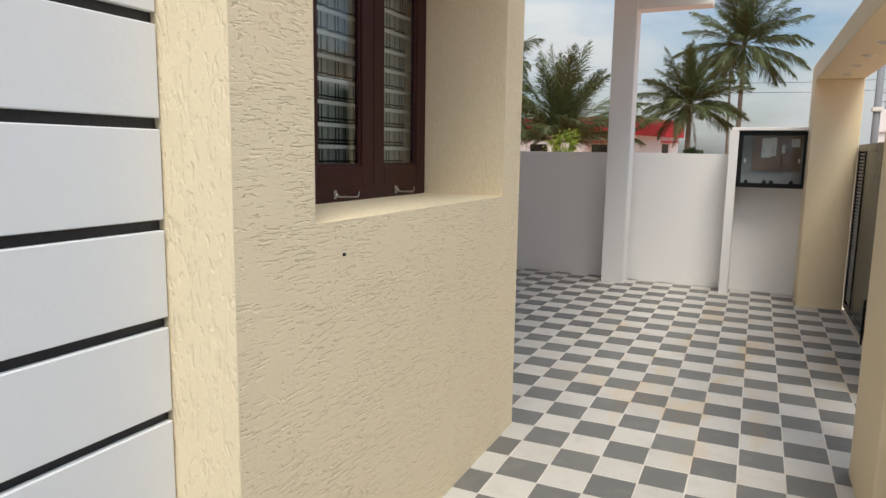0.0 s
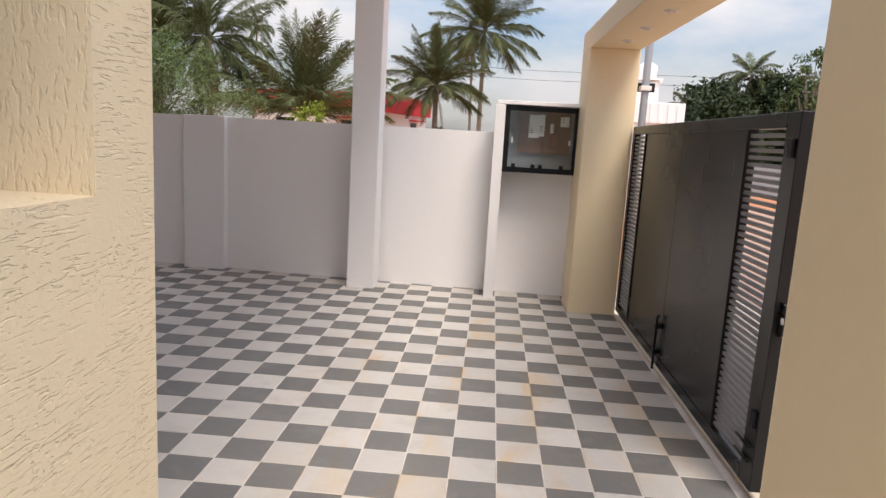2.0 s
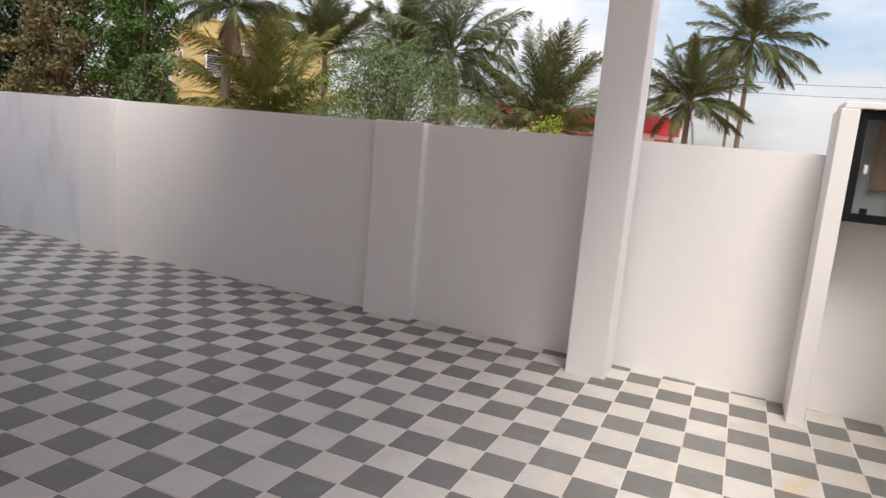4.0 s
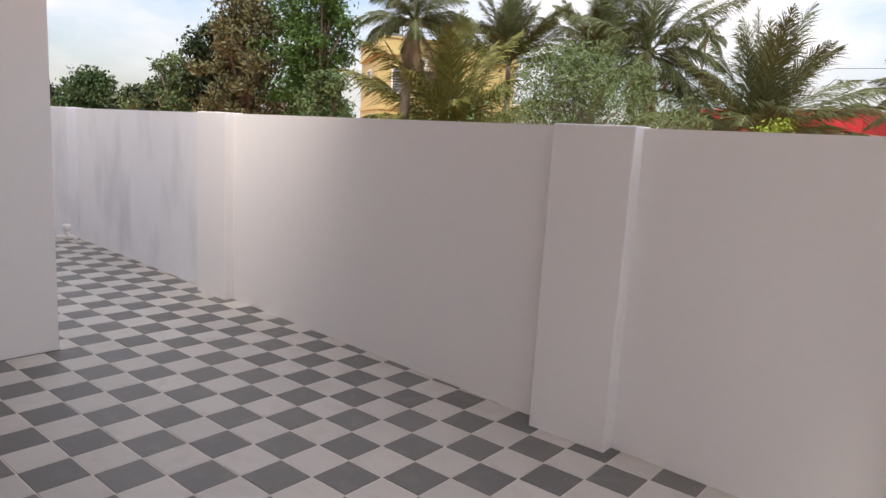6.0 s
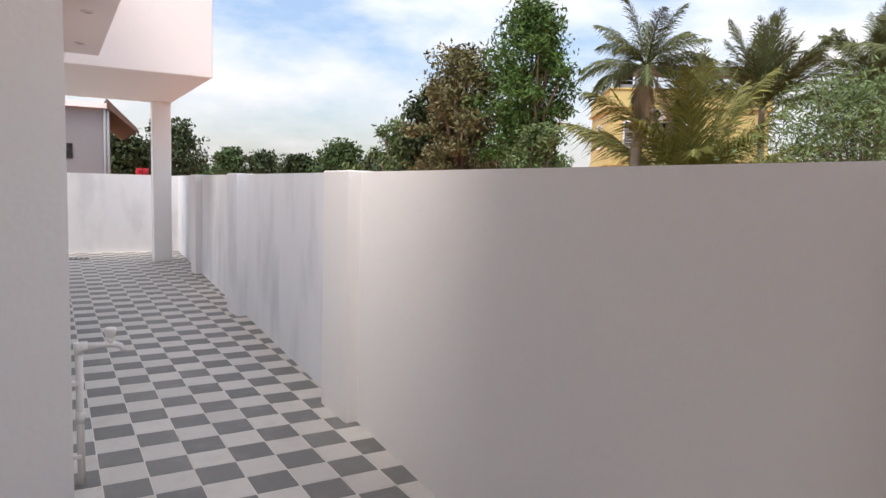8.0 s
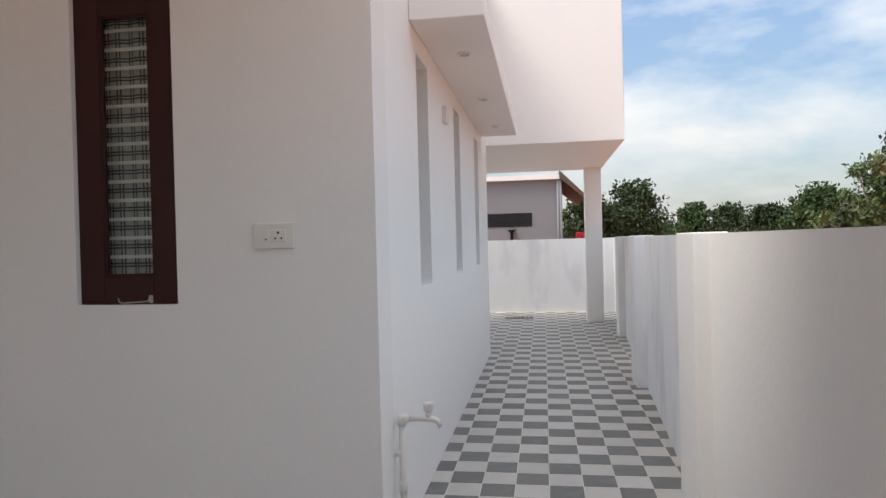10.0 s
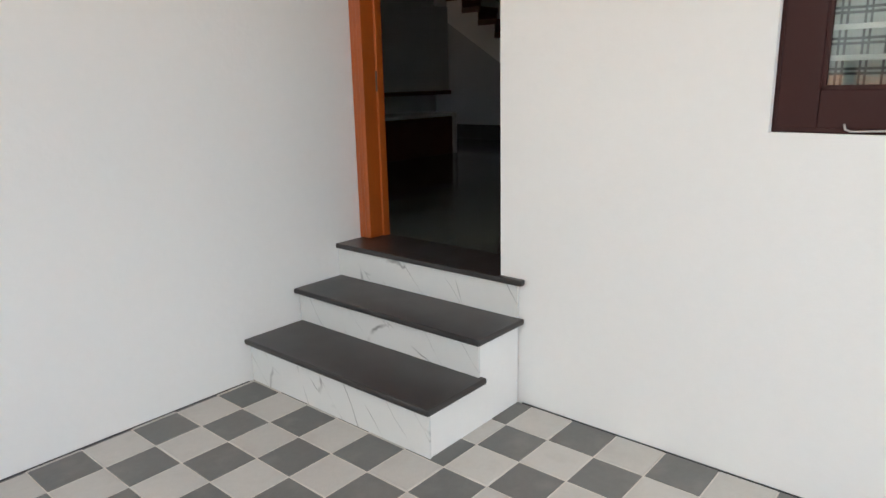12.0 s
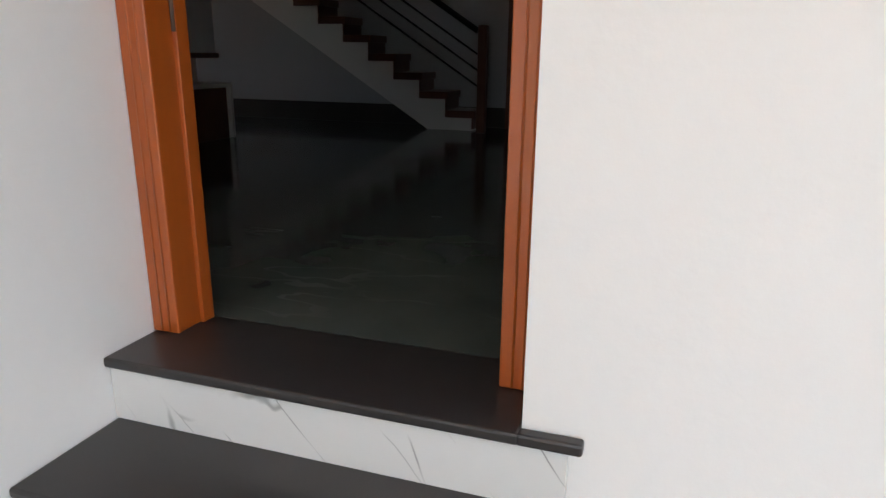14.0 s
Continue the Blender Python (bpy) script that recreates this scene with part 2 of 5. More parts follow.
M_PALM = leaf_mat("palm_leaf", (0.090, 0.108, 0.042), (0.15, 0.145, 0.058))
M_PALM_Y = leaf_mat("yellow_palm_leaf", (0.155, 0.165, 0.045), (0.28, 0.23, 0.07))
M_PALM_DRY = leaf_mat("dry_palm_leaf", (0.22, 0.15, 0.08), (0.16, 0.11, 0.06))
M_LEAF = leaf_mat("green_leaf", (0.046, 0.080, 0.026), (0.075, 0.115, 0.035))
M_LEAF_B = leaf_mat("bright_green_leaf", (0.052, 0.105, 0.022), (0.085, 0.145, 0.034))
M_LEAF_D = leaf_mat("dark_green_leaf", (0.030, 0.048, 0.018), (0.05, 0.065, 0.025))
M_LEAF_O = leaf_mat("brownish_leaf", (0.105, 0.098, 0.040), (0.18, 0.14, 0.06))
M_LEAF_F = leaf_mat("feathery_grey_green_leaf", (0.085, 0.128, 0.046), (0.13, 0.16, 0.06))
M_LEAF_Y = leaf_mat("yellow_green_leaf", (0.20, 0.27, 0.03), (0.16, 0.24, 0.04))


def marble():
    m = mat("white_veined_marble_tile", (0.74, 0.73, 0.71), 0.2, var=0.02, blotch=2, bump=0.0)
    nt = m.node_tree
    b = nt.nodes["Principled BSDF"]
    src = b.inputs["Base Color"].links[0].from_socket
    co = nt.nodes.new("ShaderNodeTexCoord")
    mp = nt.nodes.new("ShaderNodeMapping")
    mp.inputs["Scale"].default_value = (1, 3.6, 0.7)
    turn = nt.nodes.new("ShaderNodeMapping")
    turn.inputs["Rotation"].default_value = (radians(-38), 0, 0)
    nt.links.new(co.outputs["Object"], turn.inputs["Vector"])
    n = nt.nodes.new("ShaderNodeTexVoronoi")
    n.feature = "DISTANCE_TO_EDGE"
    n.inputs["Scale"].default_value = 2.2
    wob = nt.nodes.new("ShaderNodeTexNoise")
    wob.inputs["Scale"].default_value, wob.inputs["Detail"].default_value = 5.0, 3.0
    add = nt.nodes.new("ShaderNodeMix")
    add.data_type = "VECTOR"
    add.inputs["Factor"].default_value = 0.10
    brk = nt.nodes.new("ShaderNodeTexNoise")
    brk.inputs["Scale"].default_value = 6.0
    fade = nt.nodes.new("ShaderNodeMapRange")
    fade.inputs["From Min"].default_value, fade.inputs["From Max"].default_value = 0.42, 0.62
    fade.inputs["To Max"].default_value = 0.9
    r = nt.nodes.new("ShaderNodeMapRange")
    r.inputs["From Min"].default_value, r.inputs["From Max"].default_value = 0.014, 0.003
    both = nt.nodes.new("ShaderNodeMath")
    both.operation = "MULTIPLY"
    x = nt.nodes.new("ShaderNodeMix")
    x.data_type = "RGBA"
    x.inputs["B"].default_value = (0.28, 0.27, 0.26, 1)
    nt.links.new(turn.outputs["Vector"], mp.inputs["Vector"])
    nt.links.new(turn.outputs["Vector"], wob.inputs["Vector"])
    nt.links.new(turn.outputs["Vector"], brk.inputs["Vector"])
    nt.links.new(mp.outputs["Vector"], add.inputs[4])
    nt.links.new(wob.outputs["Color"], add.inputs[5])
    nt.links.new(add.outputs[1], n.inputs["Vector"])
    nt.links.new(n.outputs["Distance"], r.inputs["Value"])
    nt.links.new(brk.outputs["Fac"], fade.inputs["Value"])
    nt.links.new(r.outputs["Result"], both.inputs[0])
    nt.links.new(fade.outputs["Result"], both.inputs[1])
    nt.links.new(both.outputs[0], x.inputs["Factor"])
    nt.links.new(src, x.inputs["A"])
    nt.links.new(x.outputs["Result"], b.inputs["Base Color"])
    return m


M_MARBLE = marble()


def veins(m, color, scale, amount):
    """Thin broken pale veins in polished stone."""
    nt = m.node_tree
    b = nt.nodes["Principled BSDF"]
    src = b.inputs["Base Color"].links[0].from_socket
    co = nt.nodes.new("ShaderNodeTexCoord")
    mp = nt.nodes.new("ShaderNodeMapping")
    mp.inputs["Scale"].default_value = (2.4, 0.6, 1.0)
    mp.inputs["Rotation"].default_value = (0, 0, radians(8))
    n = nt.nodes.new("ShaderNodeTexNoise")
    n.inputs["Scale"].default_value, n.inputs["Detail"].default_value, n.inputs["Distortion"].default_value = scale, 4.0, 0.3
    line = nt.nodes.new("ShaderNodeMath")
    line.operation = "COMPARE"
    line.inputs[1].default_value, line.inputs[2].default_value = 0.5, 0.006
    brk = nt.nodes.new("ShaderNodeTexNoise")
    brk.inputs["Scale"].default_value = 2.5
    fade = nt.nodes.new("ShaderNodeMapRange")
    fade.inputs["From Min"].default_value, fade.inputs["From Max"].default_value, fade.inputs["To Max"].default_value = 0.42, 0.62, amount
    both = nt.nodes.new("ShaderNodeMath")
    both.operation = "MULTIPLY"
    x = nt.nodes.new("ShaderNodeMix")
    x.data_type = "RGBA"
    x.inputs["B"].default_value = (*color, 1)
    nt.links.new(co.outputs["Object"], mp.inputs["Vector"])
    nt.links.new(mp.outputs["Vector"], n.inputs["Vector"])
    nt.links.new(co.outputs["Object"], brk.inputs["Vector"])
    nt.links.new(n.outputs["Fac"], line.inputs[0])
    nt.links.new(brk.outputs["Fac"], fade.inputs["Value"])
    nt.links.new(line.outputs[0], both.inputs[0])
    nt.links.new(fade.outputs["Result"], both.inputs[1])
    nt.links.new(both.outputs[0], x.inputs["Factor"])
    nt.links.new(src, x.inputs["A"])
    nt.links.new(x.outputs["Result"], b.inputs["Base Color"])


veins(M_FLOOR_IN, (0.16, 0.18, 0.16), 0.9, 0.5)


def plaid():
    """A pale curtain printed with pairs of dark lines, along world y and z."""
    m = mat("plaid_curtain_cloth", (0.45, 0.48, 0.45), 0.8, var=0.06, bump=0.05)
    nt = m.node_tree
    b = nt.nodes["Principled BSDF"]
    src = b.inputs["Base Color"].links[0].from_socket
    co = nt.nodes.new("ShaderNodeTexCoord")
    sp = nt.nodes.new("ShaderNodeSeparateXYZ")
    nt.links.new(co.outputs["Object"], sp.inputs[0])

    def lines(axis, period, places, width):
        d = nt.nodes.new("ShaderNodeMath")
        d.operation = "DIVIDE"
        d.inputs[1].default_value = period
        nt.links.new(sp.outputs[axis], d.inputs[0])
        f = nt.nodes.new("ShaderNodeMath")
        f.operation = "FRACT"
        nt.links.new(d.outputs[0], f.inputs[0])
        total = None
        for p in places:
            c = nt.nodes.new("ShaderNodeMath")
            c.operation = "COMPARE"
            c.inputs[1].default_value, c.inputs[2].default_value = p, width
            nt.links.new(f.outputs[0], c.inputs[0])
            if total is None:
                total = c.outputs[0]
            else:
                a = nt.nodes.new("ShaderNodeMath")
                a.operation = "MAXIMUM"
                nt.links.new(total, a.inputs[0])
                nt.links.new(c.outputs[0], a.inputs[1])
                total = a.outputs[0]
        return total
    u = lines("Y", 0.060, (0.36, 0.62), 0.055)
    v = lines("Z", 0.087, (0.48, 0.64), 0.045)
    a = nt.nodes.new("ShaderNodeMath")
    a.operation = "MAXIMUM"
    nt.links.new(u, a.inputs[0])
    nt.links.new(v, a.inputs[1])
    x = nt.nodes.new("ShaderNodeMix")
    x.data_type = "RGBA"
    x.inputs["B"].default_value = (0.02, 0.025, 0.025, 1)
    nt.links.new(a.outputs[0], x.inputs["Factor"])
    nt.links.new(src, x.inputs["A"])
    nt.links.new(x.outputs["Result"], b.inputs["Base Color"])
    return m


M_PLAID = plaid()


def glass(name, tint, rough):
    m = bpy.data.materials.new(name)
    m.use_nodes = True
    b = m.node_tree.nodes["Principled BSDF"]
    b.inputs["Base Color"].default_value = (*tint, 1)
    b.inputs["Transmission Weight"].default_value = 1.0
    b.inputs["Roughness"].default_value = rough
    b.inputs["IOR"].default_value = 1.45
    return m


M_GLASS = glass("window_glass", (0.93, 0.97, 0.95), 0.02)


# ---- building blocks ----
def box(bm, x0, x1, y0, y1, z0, z1, bevel=0.0, segments=2):
    v = [bm.verts.new((x, y, z)) for x in (x0, x1) for y in (y0, y1) for z in (z0, z1)]
    faces = [bm.faces.new([v[i] for i in q]) for q in ((0, 1, 3, 2), (4, 6, 7, 5), (0, 4, 5, 1), (2, 3, 7, 6), (0, 2, 6, 4), (1, 5, 7, 3))]
    if bevel:
        edges = {e for f in faces for e in f.edges}
        bmesh.ops.bevel(bm, geom=list(edges), offset=bevel, segments=segments, profile=0.5, affect="EDGES")
    return bm


def boxes(*specs, bevel=0.0):
    bm = bmesh.new()
    for s in specs:
        box(bm, *s, bevel=bevel)
    return bm


def prism(bm, outline, axis, lo, hi):
    """A flat outline of (a, b) pairs drawn out along an axis: 0 x, 1 y, 2 z."""
    def at(a, b, c):
        return {0: (c, a, b), 1: (a, c, b), 2: (a, b, c)}[axis]
    low = [bm.verts.new(at(a, b, lo)) for a, b in outline]
    high = [bm.verts.new(at(a, b, hi)) for a, b in outline]
    bm.faces.new(low)
    bm.faces.new(high)
    n = len(outline)
    for i in range(n):
        bm.faces.new((low[i], low[(i + 1) % n], high[(i + 1) % n], high[i]))
    bmesh.ops.recalc_face_normals(bm, faces=bm.faces)
    return bm


def rod(bm, points, radius, sides=10):
    """A round bar through the points; radius: one number or one for each point."""
    pts = [Vector(p) for p in points]
    rs = radius if isinstance(radius, (list, tuple)) else [radius] * len(pts)
    rings = []
    for i, p in enumerate(pts):
        d = (pts[min(i + 1, len(pts) - 1)] - pts[max(i - 1, 0)]).normalized()
        u = d.orthogonal().normalized() if not rings else (u - d * u.dot(d)).normalized()
        w = d.cross(u)
        rings.append([bm.verts.new(p + (u * math.cos(a) + w * math.sin(a)) * rs[i]) for a in (2 * math.pi * k / sides for k in range(sides))])
    for r0, r1 in zip(rings, rings[1:]):
        for k in range(sides):
            f = bm.faces.new((r0[k], r0[(k + 1) % sides], r1[(k + 1) % sides], r1[k]))
            f.smooth = True
    bm.faces.new(rings[0][::-1])
    bm.faces.new(rings[-1])
    return bm


def mesh_of(name, bm, material):
    bmesh.ops.recalc_face_normals(bm, faces=bm.faces)
    me = bpy.data.meshes.new(name)
    bm.to_mesh(me)
    bm.free()
    me.materials.append(material)
    return me


def part(name, bm, material, parent, label=""):
    ob = new(name, mesh_of(name, bm, material))
    ob.parent = parent
    if label:
        tagged(ob, label)
    return ob


def thing(name, label, category, group="", at=None):
    ob = new(name)
    ob.empty_display_size = 0.2
    if at is not None:
        ob.matrix_world = at
    return tagged(ob, label, category, group)


def structure(name, bm, material, label, category):
    return tagged(new(name, mesh_of(name, bm, material)), label, category, kind="structure")


def raw(name, verts, faces, material, parent=None, smooth=False):
    me = bpy.data.meshes.new(name)
    me.from_pydata(verts, [], faces)
    me.materials.append(material)
    me.update()
    ob = new(name, me)
    ob.parent = parent
    return ob


# ---- the plan ----
TOP = 1.435                 # boundary wall
WX = -1.040                 # outer face of the window wall
CX = -1.25                  # face of the banded wall
DX = -5.607                 # face of the door wall
LY = 3.565                  # face of the wall beside the steps
NY = 6.98                   # north face of the house
FZ = 0.56                   # indoor floor
ROOF = 3.30                 # underside of the porch roof
EAVE = -0.50                # outer edge of the porch roof, over the driveway
END = -11.3                 # far corner of the house


def wall_y(x):
    """The inner face of the boundary wall, which runs a little askew."""
    return 8.14 - 0.0585 * (x + 1.23)


def slanted(x0, x1, z0, z1, thick=0.18):
    bm = bmesh.new()
    return prism(bm, [(x0, wall_y(x0)), (x1, wall_y(x1)), (x1, wall_y(x1) + thick), (x0, wall_y(x0) + thick)], 2, z0, z1)


# ground outside, one sheet
bm = bmesh.new()
bmesh.ops.create_grid(bm, x_segments=2, y_segments=2, size=600)
for v in bm.verts:
    v.co.z = -0.12
structure("ground", bm, M_SOIL, "red-brown bare soil around the plot", "ground")
structure("road", boxes((2.352, 7.2, -30, 60, -0.16, -0.085)), M_ROAD, "dusty reddish road outside the gate", "road")
structure("pavement", boxes((1.02, 2.35, -3, 9, -0.14, -0.05)), M_CONC, "pale dusty concrete apron outside the gate", "pavement")
bed = boxes((-16.4, 1.01, -3.2, 9.3, -0.11, -0.0022))
for v in bed.verts:
    if v.co.y > 9:          # the bed ends under the slanting boundary wall
        v.co.y = 8.20 - 0.0585 * (v.co.x + 1.23)
structure("floor_base", bed, M_GROUT, "pale grout bed of the yard tiles", "floor")

# boundary wall, north
structure("wall_north", slanted(-6.1, 0.92, -0.1, TOP), M_WHITE, "plain white plastered boundary wall", "wall")
structure("wall_north_old", slanted(-16.4, -6.1, -0.1, TOP), M_OLDWALL, "white boundary wall with grey weather stains", "wall")
for x0, x1, y, mt in ((-3.129, -2.735, 8.15, M_WHITE), (-6.465, -6.062, 8.352, M_WHITE), (-9.80, -9.38, 8.52, M_OLDWALL), (-13.1, -12.74, 8.72, M_WHITE)):
    structure("pilaster", boxes((x0, x1, y, wall_y(x0) + 0.06, -0.1, TOP + 0.006), bevel=0.006), mt, "white plastered pier of the boundary wall", "pilaster")
structure("wall_back", boxes((-16.4, -16.2, 2.0, 9.2, -0.1, 1.43)), M_OLDWALL, "weathered white boundary wall at the passage's end", "wall")

# porch
structure("column", boxes((-1.475, -1.232, 7.805, 8.06, -0.1, ROOF), bevel=0.008), M_WHITE, "square white porch column", "column")
# unseen slab; its northwest corner is left open to brighten the walls there
structure("ceiling", boxes((DX, EAVE, LY, NY, ROOF, ROOF + 0.18), (-4.5, EAVE, NY, 8.06, ROOF, ROOF + 0.18)), M_WHITE, "white flat porch roof slab, unseen, one corner left open for light", "ceiling")

structure("beam_nib", boxes((-1.230, EAVE, 7.82, 8.04, 2.92, 3.10), bevel=0.006), M_WHITE, "short white concrete beam beside the column", "beam")


# house walls
def wall_with_hole(axis, face, back, a0, a1, z0, z1, holes):
    """A wall between face and back along an axis (0: runs in x, 1: runs in y), with rectangular holes (a0, a1, z0, z1)."""
    bm = bmesh.new()
    f = (min(face, back), max(face, back))
    cuts = sorted({a0, a1, *[h for q in holes for h in q[:2]]})
    for lo, hi in zip(cuts, cuts[1:]):
        spans = sorted((q[2], q[3]) for q in holes if q[0] <= lo + 1e-6 and q[1] >= hi - 1e-6)
        z = z0
        for s0, s1 in [*spans, (z1, z1)]:
            if s0 - z > 1e-4:
                box(bm, *((*f, lo, hi) if axis == 1 else (lo, hi, *f)), z, s0)
            z = s1
    return bm


WIN1 = (1.85, 3.325, 1.205, 2.45)
WIN2 = (5.585, 6.075, 1.178, 2.60)
DOOR = (LY, 4.585, 0.53, 2.66)
SLITS = [(-7.01, -6.63, 1.17, 2.51), (-8.60, -8.22, 1.17, 2.51), (-10.20, -9.82, 1.17, 2.51)]
structure("wall_east", wall_with_hole(1, WX, -1.56, 1.535, LY - 0.005, -0.1, ROOF, [WIN1]), M_TEXTURED, "beige rough-textured plaster wall with a window", "wall")
banded = structure("wall_banded", boxes((-1.56, CX - 0.02, -3.2, 1.533, -0.1, ROOF)), M_BLACK, "white banded wall with black recessed joints", "wall")
for k in range(12):
    z = 0.02 + 0.240 * k
    part("panel", boxes((CX - 0.02, CX, -3.2, 1.53, z + 0.013, z + 0.227), bevel=0.003), M_BAND, banded)
structure("wall_porch_south", boxes((-5.85, -1.56, LY - 0.23, LY, -0.1, ROOF)), M_WHITE, "plain white wall beside the entrance steps", "wall")
structure("wall_porch_south_end", boxes((-1.56, WX - 0.004, LY - 0.004, LY - 0.001, -0.1, ROOF)), M_WHITE, "white end of the beige wing", "wall")
structure("wall_door", wall_with_hole(1, DX, DX - 0.24, LY, NY, -0.1, ROOF, [DOOR, WIN2]), M_WHITE, "white house wall with the entrance door and a narrow window", "wall")
structure("wall_passage", wall_with_hole(0, NY - 0.002, NY - 0.24, END, DX - 0.24, -0.1, 4.7, SLITS), M_WHITE2, "white house wall with tall slit windows", "wall")
structure("wall_far_end", boxes((END, END + 0.24, 2.0, NY - 0.24, -0.1, 2.62)), M_WHITE2, "white end wall of the house", "wall")
structure("roof_slab", boxes((END, DX - 0.003, -3.2, NY - 0.25, 3.31, 3.46)), M_WHITE, "white house roof slab", "roof")
# the part out to EAVE is an unseen overhang, added to shade the window sill
structure("roof_wing", boxes((DX + 0.003, -1.22, -3.2, 1.45, ROOF + 0.003, ROOF + 0.18), (DX + 0.003, EAVE, 1.45, LY - 0.002, ROOF + 0.003, ROOF + 0.18)), M_WHITE, "white roof slab over the beige wing, with an unseen overhang added for shade", "roof")
structure("upper_storey", boxes((-14.76, END - 0.003, 4.0, 8.68, 2.62, 4.95), bevel=0.01), M_WHITE, "white projecting upper storey", "wall")
structure("canopy_slab", boxes((-10.62, -6.44, NY, 7.39, 2.63, 2.765), bevel=0.006), M_WHITE, "white sunshade slab over the slit windows", "canopy")
structure("column_passage", boxes((-14.78, -14.5, 8.38, 8.66, -0.1, 2.62), bevel=0.01), M_WHITE, "white column under the upper storey", "column")
structure("wall_yard_south", boxes((-1.15, 0.97, -3.2, -3.0, -0.1, 1.9)), M_WHITE, "plain white wall at the yard's end", "wall")

# rooms behind the door
structure("floor_indoor", boxes((-11.05, -5.895, -2.6, NY - 0.25, 0.3, FZ - 0.006)), M_FLOOR_IN, "polished dark green granite floor indoors", "floor")
# greyed in colour so that it reads as shaded behind the stairs
structure("wall_indoor_back", boxes((-11.28, -11.05, -2.6, NY - 0.25, 0.3, 3.3)), M_SHADED_INWALL, "indoor wall behind the stairs, its shade put into a grey colour", "wall")
# the hole is an unseen, added opening that brightens the room with daylight
structure("wall_indoor_south", wall_with_hole(0, -2.6, -2.8, -11.28, -1.56, 0, 3.3, [(-8.6, -7.9, 1.45, 2.65)]), M_INWALL, "white indoor wall with an added opening that lets daylight in", "wall")
structure("wall_indoor_east", boxes((-5.895, -5.66, -2.6, LY - 0.24, 0, 3.3)), M_INWALL, "white indoor wall with an added opening that lets daylight in beside the door", "wall")
structure("baseboard", boxes((-11.05, -11.03, -2.6, NY - 0.25, FZ - 0.004, FZ + 0.19)), M_GRANITE, "black granite skirting indoors", "baseboard")
structure("floor_joint", boxes((DX, DX + 0.007, 4.70, NY + 0.002, -0.004, 0.0025), (-5.0, -1.1, LY, LY + 0.007, -0.004, 0.0025)), M_BLACK, "dark open joint between tiles and wall", "joint")


# ---- entrance ----
steps = thing("entrance_steps", "three entrance steps with black granite treads and white marble risers", "steps")
SY = 4.69
part("body", boxes((-5.600, -5.036, LY + 0.002, SY - 0.012, -0.02, 0.187), (-5.600, -5.336, LY + 0.002, SY - 0.012, 0.187, 0.358)), M_WHITE, steps, "white plastered step sides")
for x, z0, z1 in ((-5.035, -0.004, 0.188), (-5.335, 0.214, 0.359), (-5.602, 0.386, 0.531)):
    part("riser", boxes((x, x + 0.010, LY + 0.002, SY - 0.010, z0, z1)), M_MARBLE, steps, "white marble riser with thin grey veins")
for x0, x1, z in ((-5.345, -4.992, 0.214), (-5.606, -5.290, 0.385)):
    part("tread", boxes((x0, x1, LY + 0.001, 4.708, z - 0.026, z), bevel=0.008), M_GRANITE, steps, "black granite tread with a rounded nose")
part("tread", boxes((-5.895, -5.574, LY + 0.001, 4.584, 0.530, 0.556), (-5.606, -5.574, 4.580, 4.709, 0.530, 0.556), bevel=0.006), M_GRANITE, steps, "black granite threshold slab")

door = tagged(thing("door_1", "open doorway with a varnished orange-brown teak frame", "door"), kind="structure")


def jamb(y0, y1, inner):
    """An upright of the frame with a rebate and two beads on its face; inner: the side of the opening."""
    bm = boxes((-5.885, -5.748, y0, y1, FZ - 0.002, 2.62), bevel=0.004)
    lo, hi = (y1 - 0.004, y1 + 0.012) if inner > 0 else (y0 - 0.012, y0 + 0.004)
    box(bm, -5.880, -5.835, lo, hi, FZ - 0.002, 2.62, bevel=0.003)
    for k in range(2):
        y = y0 + 0.030 + 0.024 * k
        rod(bm, [(-5.750, y, FZ), (-5.750, y, 2.60)], 0.004, 8)
    return bm


part("jamb", jamb(3.567, 3.648, 1), M_WOOD, door, "varnished teak upright")
part("jamb", jamb(4.502, 4.583, -1), M_WOOD, door, "varnished teak upright")
part("head", boxes((-5.885, -5.748, 3.567, 4.583, 2.62, 2.66), bevel=0.003), M_WOOD, door, "varnished teak head")
for z in (1.36,):
    bm = rod(bmesh.new(), [(-5.832, 3.655, z - 0.05), (-5.832, 3.655, z + 0.05)], 0.005, 10)
    part("hinge", bm, M_RUST, door, "dull brass butt hinge")


